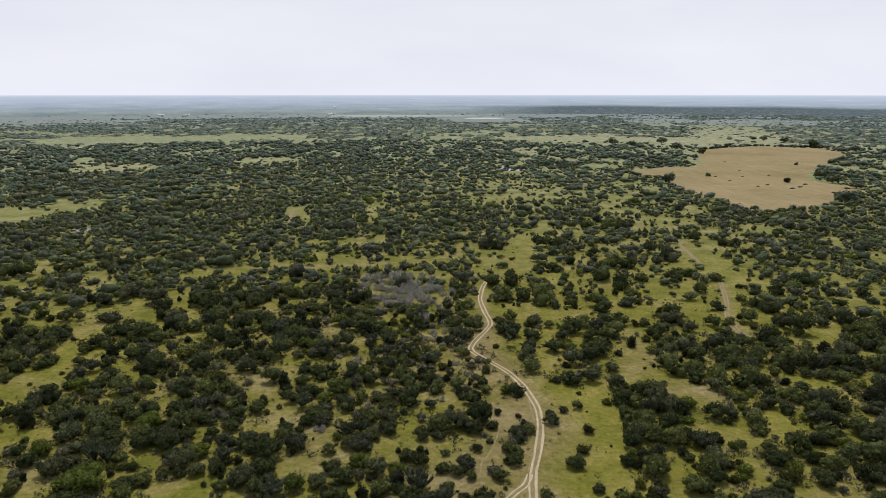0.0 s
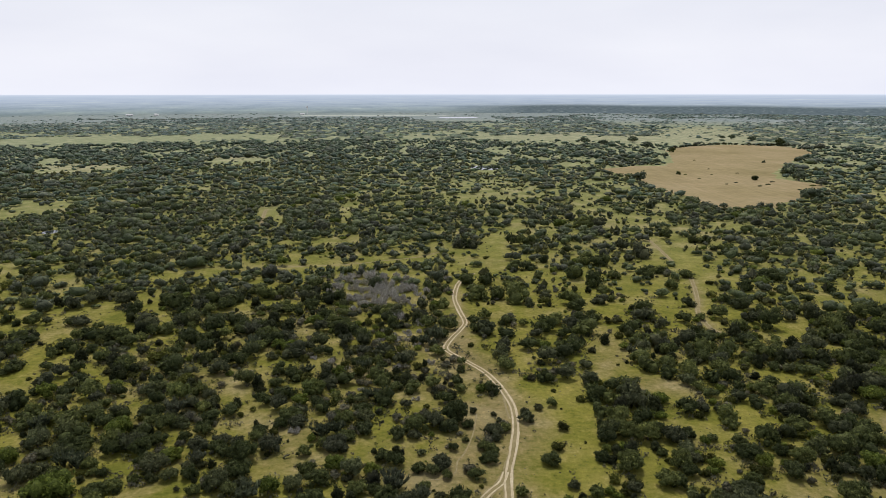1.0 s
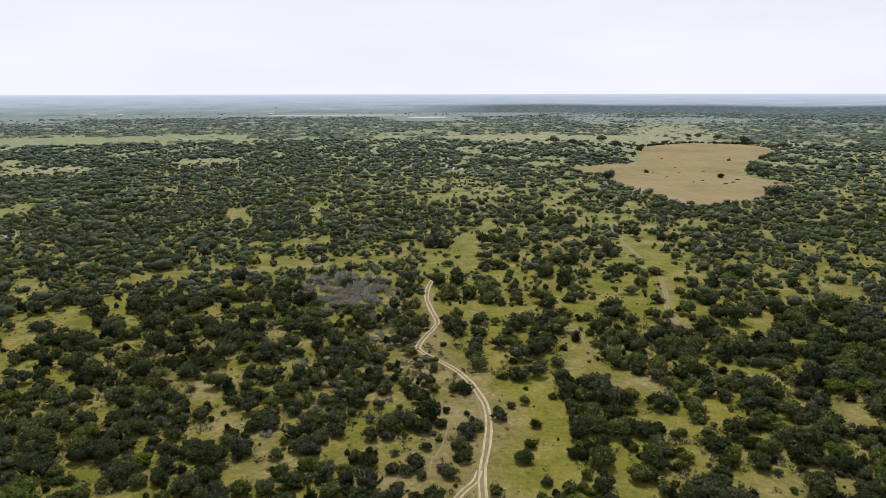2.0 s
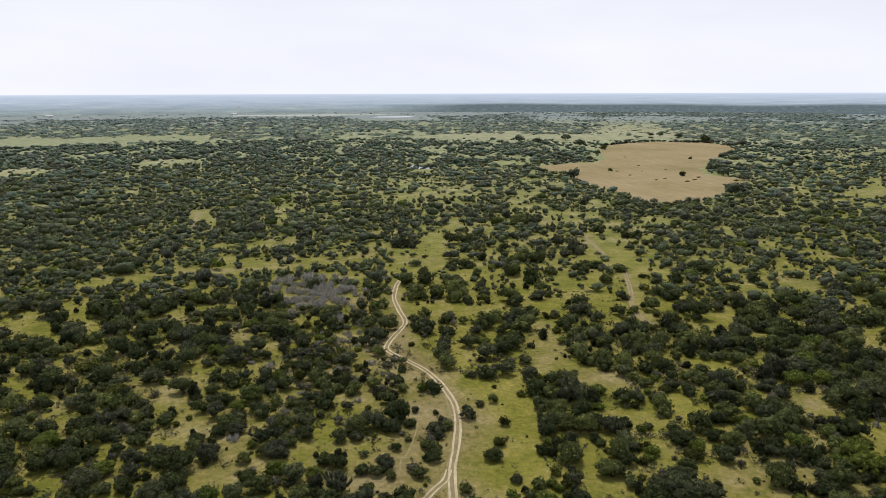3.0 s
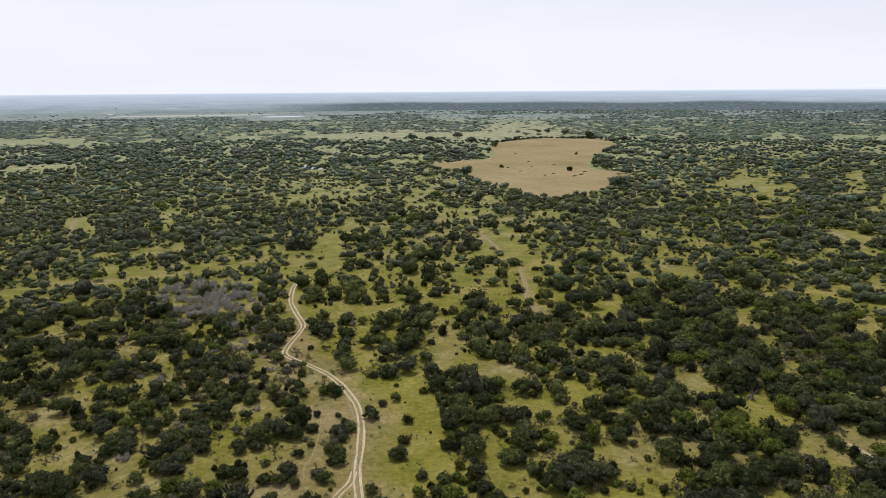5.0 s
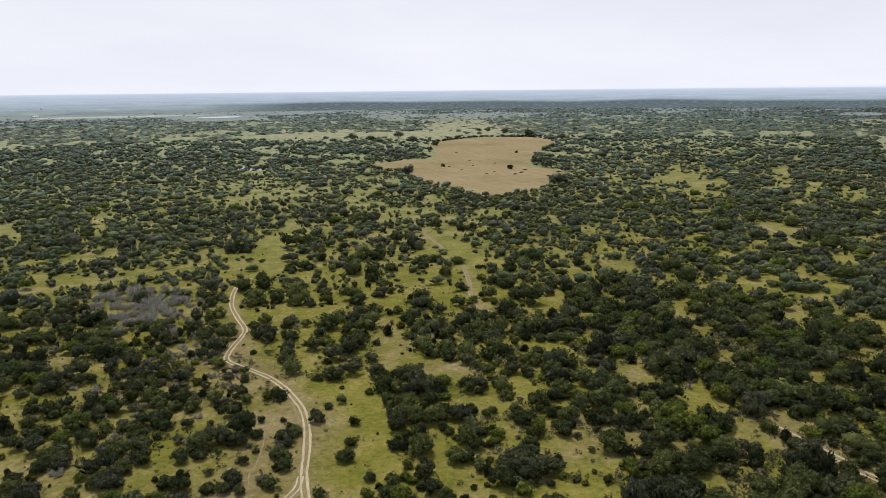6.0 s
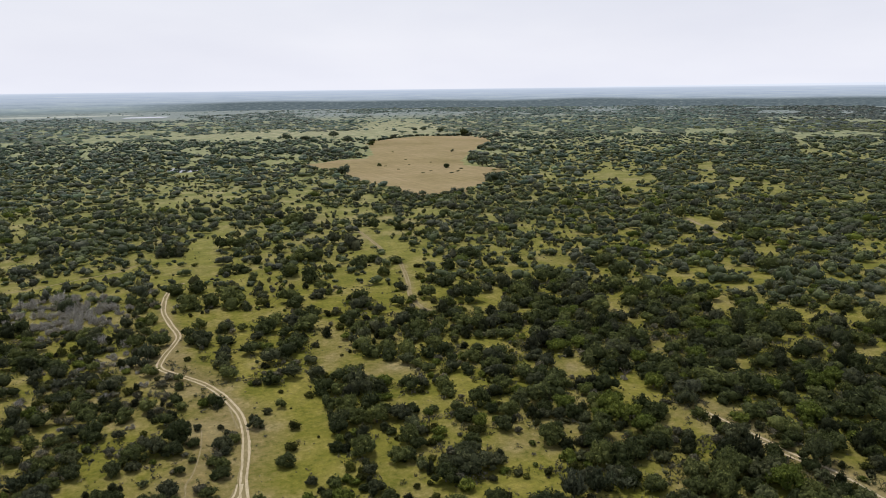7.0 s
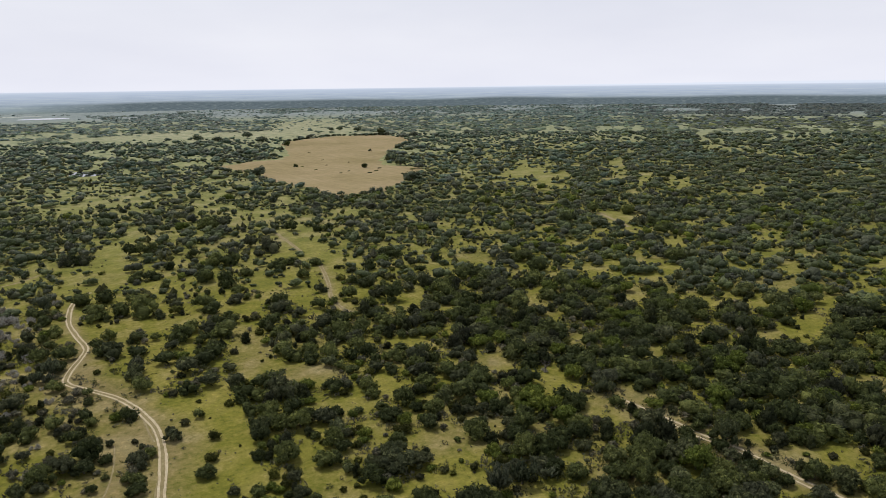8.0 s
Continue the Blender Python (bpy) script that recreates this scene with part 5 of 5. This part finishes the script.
def kind_of(row, rg):
    pick = rg.uniform()
    if row[2] < 2.0:
        # thorny grey brush fills the west, fresh green growth the east
        grey = 0.68 if row[0] < 0.15 * row[1] else 0.5
        return "shrub" if pick < 0.26 else "grey_brush" if pick < grey else "pale_shrub" if pick < 0.80 else "juniper"
    fresh = 0.25 if row[0] > 0.7 * row[1] else 0.17
    if row[0] < 0.12 * row[1] and math.hypot(row[0], row[1]) < 235 and pick > 0.84:
        return "plume_juniper"
    return "juniper" if pick < 0.12 else "fresh_green_oak" if pick < fresh else "live_oak"


def build_near_trees():
    by_kind = {"live_oak": list(OAKS_NEAR), "fresh_green_oak": list(PALE_OAKS), "juniper": list(JUNIPERS_NEAR),
               "plume_juniper": list(PLUME_JUNIPERS), "shrub": list(SHRUBS_NEAR), "grey_brush": [], "pale_shrub": list(PALE_SHRUBS)}
    for row in near_fill:
        by_kind[kind_of(row, rng)].append(row)
    for name, (form, one, many, nl, ns, leaf, text, category) in KINDS.items():
        models = []
        for k in range(8):
            cv, cf = crown(form, rng, nl, ns, leaf)
            tv, tf = trunk(form, rng)
            models.append((mesh_of("crown", cv, cf, one, smooth=nl * 20), mesh_of("trunk", tv, tf, BARK), cv, cf))
        rows = sorted(by_kind[name], key=lambda q: math.hypot(q[0], q[1]))
        for x, y, r in rows[:300]:
            crown_me, trunk_me = models[int(rng.integers(0, 8))][:2]
            size = "small " if r < 1.6 else "large " if r > 4.2 else ""
            base = tagged(new(name), size + text, category, group=name + "s of the savanna")
            base.matrix_basis = pose(x, y, 0, 0, 0, rng.uniform(0, 360)) @ Matrix.Diagonal((r * rng.uniform(0.86, 1.02), r * rng.uniform(0.86, 1.02), r * rng.uniform(0.7, 1.05), 1))
            part("trunk", trunk_me, base)
            part("crown", crown_me, base)
        if len(rows) > 300:
            shapes = [crown(form, rng, 5, ns // 5, leaf * 1.65) for k in range(8)]
            joined(name + "_thicket", rows[300:], shapes, many, rng, text + ", many together", "trees", squash=(0.68, 1.0), smooth=100)
    models = []
    for k in range(4):
        cv, cf = bare_crown(rng, 900)
        tv, tf = trunk("oak", rng)
        models.append((mesh_of("crown", cv, cf, TWIG), mesh_of("trunk", tv, tf, BARK)))
    more = []
    while len(more) < 52:
        x, y, r = rng.normal(-16, 13), rng.normal(278, 14), rng.uniform(1.5, 3.4)
        if all(math.hypot(x - q[0], y - q[1]) > 0.52 * (r + q[2]) for q in standing + near_fill + more) and lane_gap(np.array([x]), np.array([y]))[0] > r + 1.5:
            more.append((x, y, r))
    while len(more) < 86:
        x, y, r = rng.normal(-9, 9), rng.normal(205, 14), rng.uniform(0.9, 1.9)
        if all(math.hypot(x - q[0], y - q[1]) > 0.55 * (r + q[2]) for q in standing + near_fill + more) and x < 4:
            more.append((x, y, r))
    for x, y, r in BARE_BUSHES + more:
        twig_me, trunk_me = models[int(rng.integers(0, 4))]
        base = tagged(new("bare_bush"), "leafless grey-mauve bush with fine dead twigs", "bush", group="bare bushes of the savanna")
        base.matrix_basis = pose(x, y, 0, 0, 0, rng.uniform(0, 360)) @ Matrix.Diagonal((r, r, r * rng.uniform(0.9, 1.2), 1))
        part("trunk", trunk_me, base)
        part("crown", twig_me, base, "fan of fine bare grey twigs")


build_near_trees()


def build_dead_tree():
    """A leafless grey tree: a forked trunk, limbs and twigs."""
    base = tagged(new("dead_tree"), "leafless grey dead tree in a green glade", "tree")
    base.matrix_basis = pose(124.5, 142.2, 0)
    stem = part("trunk", mesh_of("trunk", *limb((0, 0, -0.1), (0.1, 0, 1.6), 0.16, 0.12, 6), BARK), base)
    for k in range(7):
        a = k * 0.9 + rng.uniform(-0.3, 0.3)
        root = np.array([0.1, 0, 1.5 - 0.1 * (k % 3)])
        elbow = root + np.array([math.cos(a) * 0.7, math.sin(a) * 0.7, rng.uniform(0.6, 1.1)])
        tip = elbow + np.array([math.cos(a + 0.4) * 0.8, math.sin(a + 0.4) * 0.8, rng.uniform(0.7, 1.5)])
        made = [limb(root, elbow, 0.08, 0.055, 5), limb(elbow, tip, 0.055, 0.02, 4)]
        for q in range(4):
            b = rng.uniform(0, 6.28)
            start = elbow + (tip - elbow) * rng.uniform(0, 0.9)
            made.append(limb(start, start + np.array([math.cos(b) * 0.6, math.sin(b) * 0.6, rng.uniform(0.2, 0.7)]), 0.025, 0.008, 3))
        part("limb", mesh_of("limb", *merge(*made), BARK), stem)


build_dead_tree()


def build_woods():
    split_rows = {k: [] for k in KINDS}
    for row in mid_trees:
        split_rows[kind_of((row[0], row[1], row[2] * 1.5), rng)].append(row)
    for name, (form, one, many, nl, ns, leaf, text, category) in KINDS.items():
        if split_rows[name]:
            shapes = [crown(form, rng, 3, 58, leaf * 1.55) for k in range(7)]
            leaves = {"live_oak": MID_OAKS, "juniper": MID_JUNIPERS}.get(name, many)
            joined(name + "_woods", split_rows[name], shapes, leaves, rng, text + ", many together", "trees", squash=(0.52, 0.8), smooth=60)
    # leaf colour by place: painted haze grows with distance, darker leaves take over in the east
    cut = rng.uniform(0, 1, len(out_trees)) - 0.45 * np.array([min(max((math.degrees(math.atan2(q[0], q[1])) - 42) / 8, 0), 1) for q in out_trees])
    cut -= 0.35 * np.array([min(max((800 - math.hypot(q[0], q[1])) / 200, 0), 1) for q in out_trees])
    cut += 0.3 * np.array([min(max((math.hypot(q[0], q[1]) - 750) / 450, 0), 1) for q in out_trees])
    for near_edge, far_edge, shapes, smooth in (
            (MID, 800, [crown("oak", rng, 3, 14, 0.17) for k in range(12)], 60), (800, OUT, [crown("oak", rng, 3, 0, 0.2, True) for k in range(12)], 24)):
        for name, many, low, high in (("open_woods", HAZED_LEAVES, 0.3, 1.5), ("dark_woods", MID_OAKS, -1.0, 0.3)):
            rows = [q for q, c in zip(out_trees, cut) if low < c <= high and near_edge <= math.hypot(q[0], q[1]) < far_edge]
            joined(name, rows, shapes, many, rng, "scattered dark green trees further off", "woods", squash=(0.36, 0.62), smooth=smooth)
    PALE_BRUSH = foliage_material("dry_brush_leaves", (0.085, 0.092, 0.036), (0.13, 0.138, 0.052), (0.20, 0.20, 0.085), "tint", 0.15, 2.0)
    joined("near_brush", near_bushes[::2], [tuft_crown(rng, 32) for k in range(8)], PALE_BRUSH, rng, "small pale olive brush in the grass", "brush")
    joined("near_grey_brush", near_bushes[1::2], [tuft_crown(rng, 36) for k in range(8)], GREYS, rng, "small grey thinly leaved brush in the grass", "brush")
    joined("brush", mid_bushes, [crown("shrub", rng, 2, 14, 0.3, True) for k in range(8)], PALE_BRUSH, rng, "pale olive brush between the trees", "brush")
    joined("far_brush", out_bushes, [crown("shrub", rng, 2, 0, 0.3, True) for k in range(8)], PALE_BRUSH, rng, "pale olive brush between far trees", "brush")
    keep = np.flatnonzero(ICO[:, 2] > -0.6)
    index = {int(o): i for i, o in enumerate(keep)}
    tris = np.array([[index[int(q)] for q in f] for f in ICO_F if all(int(q) in index for q in f)])
    domes = [((ICO[keep] * (1, 1, 0.5) + rng.normal(0, 0.12, (len(keep), 3)) + (0, 0, 0.25)), tris) for k in range(8)]
    # darker copy of the hazed leaves, partly for the lens's dim edge
    DARK_HAZED_LEAVES = foliage_material("dark_hazed_leaves", (0.066, 0.094, 0.096), (0.086, 0.118, 0.116), (0.115, 0.150, 0.138), "tint", 0.35, 0.5)
    # darker leaf copy in the east, hazed leaves in the west; the nearer trees thin out into the far ones
    stands = {"east_near": [], "east_far": [], "west_near": [], "west_far": []}
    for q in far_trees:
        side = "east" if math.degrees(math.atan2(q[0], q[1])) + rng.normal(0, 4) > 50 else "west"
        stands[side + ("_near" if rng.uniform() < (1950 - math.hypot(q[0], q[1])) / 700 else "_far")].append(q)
    for key, name, leaves, text in (("east_near", "juniper_woods_fringe", MID_OAKS, "dense dark woods further off in the east"), ("east_far", "far_juniper_woods", DARK_HAZED_LEAVES, "far dense dark woods, haze painted into their leaf colour"),
                                    ("west_near", "oak_woods_fringe", HAZED_LEAVES, "dark green oak woods further off"), ("west_far", "far_woods", HAZED_WOOD_LEAVES, "far dark woods reaching to the plain")):
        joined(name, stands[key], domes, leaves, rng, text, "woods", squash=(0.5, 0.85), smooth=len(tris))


build_woods()


# ---- low growth: weeds and small scrub in the open grass ----
def build_scrub():
    n = 9000
    dist, ang = np.sqrt(rng.uniform(108 ** 2, 420 ** 2, n)), np.radians(rng.uniform(-40, 72, n))
    x, y = dist * np.sin(ang), dist * np.cos(ang)
    ok = (value_noise(x, y, 12, 31) > 0.35) & (lane_gap(x, y) > 1.6)
    r = 0.17 * np.exp(0.5 * rng.standard_normal(n))
    rows = list(zip(x[ok], y[ok], r[ok]))
    shapes = [sprays(np.array([[0, 0, 0.3]]), np.array([[0.7, 0.7, 0.6]]), 8, 0.6, rng, 0.6) for k in range(6)]
    joined("low_scrub", rows, shapes, GREYS, rng, "low weeds and scrub dotted through grass", "scrub")


build_scrub()


# ---- the brown field's own growth ----
def build_field_growth():
    tree = KINDS["live_oak"]
    cv, cf = crown("oak", rng, 24, 260, 0.1)
    me, tm = mesh_of("crown", cv, cf, OAK, smooth=480), mesh_of("trunk", *trunk("oak", rng), BARK)
    for x, y, r in ((316, 643, 3.4), (404, 805, 2.4), (262, 693, 2.6), (558, 1065, 9.0), (352, 960, 5.0)):
        base = tagged(new("field_tree"), "lone dark tree on the bare brown field", "tree", group="lone trees on the field")
        base.matrix_basis = pose(x, y, 0, 0, 0, x) @ Matrix.Diagonal((r, r, r * 1.1, 1))
        part("trunk", tm, base)
        part("crown", me, base)
    cv, cf = crown("oak", rng, 16, 200, 0.11)
    edge = mesh_of("crown", cv, cf, EDGE_OAK, smooth=320)
    for x, y, r in FIELD_EDGE_OAKS:
        base = tagged(new("field_edge_oak"), "large round oak at the edge of the brown field", "tree", group="oaks round the field")
        base.matrix_basis = pose(x, y, 0, 0, 0, x * 3) @ Matrix.Diagonal((r, r * 0.9, r * rng.uniform(0.7, 0.95), 1))
        part("trunk", tm, base)
        part("crown", edge, base)
    cv, cf = crown("shrub", rng, 12, 160, 0.14)
    tuft = mesh_of("brush_patch", cv, cf, SHRUB, smooth=240)
    for x, y, r in FIELD_BRUSH:
        ob = tagged(new("brush_patch", tuft), "low dark brush on the bare brown field", "brush", group="brush on the field")
        ob.matrix_basis = pose(x, y, 0.05, 0, 0, 20) @ Matrix.Diagonal((r * 0.75, r * 0.6, r * 0.2, 1))
    # hedge along the far edge of the field
    line = smooth_line([(373, 1024), (420, 1062), (480, 1094), (565, 1054)], 4)
    rows = [(x + rng.normal(0, 1.2), y + rng.normal(0, 1.2), rng.uniform(1.3, 3.2)) for x, y in line]
    joined("hedgerow", rows, [crown("shrub", rng, 5, 20, 0.2) for k in range(4)], JUNIPERS, rng, "dark straggling hedge along the field's edge", "hedge", smooth=100)


FIELD_BRUSH = [(268, 655, 3), (268, 690, 3), (277, 615, 3), (294, 688, 2.5), (336, 840, 3), (312, 740, 3), (325, 700, 3), (300, 600, 4), (312, 610, 4),
               (325, 628, 4), (322, 575, 3.5), (347, 600, 5), (333, 560, 4), (341, 540, 5), (357, 560, 4), (290, 625, 3)]
build_field_growth()


# ---- farmhouses on the plain ----
def plain_material(name, colour):
    n = Nodes(name)
    f = n.noise(n.place(), 1.5, 4)
    return n.finish(n.ramp(f, [(0.3, tuple(q * 0.88 for q in colour)), (0.7, colour)]), 0.7, 0.2)


def box_mesh(name, x0, x1, y0, y1, z0, z1, material):
    bm = bmesh.new()
    bmesh.ops.create_cube(bm, size=1, matrix=Matrix.Translation(((x0 + x1) / 2, (y0 + y1) / 2, (z0 + z1) / 2)) @ Matrix.Diagonal((x1 - x0, y1 - y0, z1 - z0, 1)))
    me = bpy.data.meshes.new(name)
    bm.to_mesh(me)
    bm.free()
    me.materials.append(material)
    return me


WALL_PAINT, TIN, DARK_PANE = plain_material("white_house_paint", (0.80, 0.79, 0.76)), plain_material("pale_tin_roof", (0.62, 0.63, 0.64)), plain_material("dark_window_pane", (0.06, 0.07, 0.08))


def farmhouse(x, y, turn, long):
    base = tagged(new("farmhouse"), "small white farmhouse with a pale tin roof", "house", group="farmhouses on the plain")
    part("wall", box_mesh("wall", -long / 2, long / 2, -5, 5, 0, 4.5, WALL_PAINT), base)
    half = long / 2 + 0.8
    verts = [(-half, -5.8, 4.4), (half, -5.8, 4.4), (half, 5.8, 4.4), (-half, 5.8, 4.4), (-half, 0, 7.4), (half, 0, 7.4)]
    me = bpy.data.meshes.new("roof")
    me.from_pydata(verts, [], [(0, 1, 5, 4), (2, 3, 4, 5), (1, 2, 5), (3, 0, 4), (3, 2, 1, 0)])
    me.materials.append(TIN)
    part("roof", me, base, "pale tin roof")
    for k in (-0.3, 0.3):
        part("window", box_mesh("window", k * long - 0.8, k * long + 0.8, -5.06, -4.9, 1.4, 3.0, DARK_PANE), base)
    part("door", box_mesh("door", -0.6, 0.6, -5.06, -4.9, 0.0, 2.1, DARK_PANE), base)
    base.matrix_basis = pose(x, y, 0, 0, 0, turn)


for x, y, turn, long in ((-1010, 2560, 20, 22), (-930, 2600, 15, 14), (-420, 2660, 5, 16)):
    farmhouse(x, y, turn, long)


def far_tower(x, y):
    """A slender pale tower on the plain: shaft, tank and mast."""
    base = tagged(new("water_tower"), "slender pale water tower on the far plain", "tower")
    base.matrix_basis = pose(x, y, 0)

    def lathe(name, rings, label):
        ang = np.arange(12) * math.pi / 6
        verts = np.vstack([np.column_stack([np.cos(ang) * r, np.sin(ang) * r, np.full(12, z)]) for r, z in rings])
        faces = [(k * 12 + i, k * 12 + (i + 1) % 12, (k + 1) * 12 + (i + 1) % 12, (k + 1) * 12 + i) for k in range(len(rings) - 1) for i in range(12)]
        part(name, mesh_of(name, verts, np.array(faces), WALL_PAINT), base, label)
    lathe("shaft", [(2.6, 0), (1.6, 3), (1.5, 20), (1.9, 22)], "pale tapered shaft")
    lathe("tank", [(1.6, 21.5), (3.6, 23.5), (4.0, 26), (3.4, 28.5), (1.2, 30), (0.05, 30.2)], "rounded white tank")
    lathe("mast", [(0.5, 30), (0.45, 37), (0.02, 37.2)], "thin mast")


far_tower(-422, 2800)
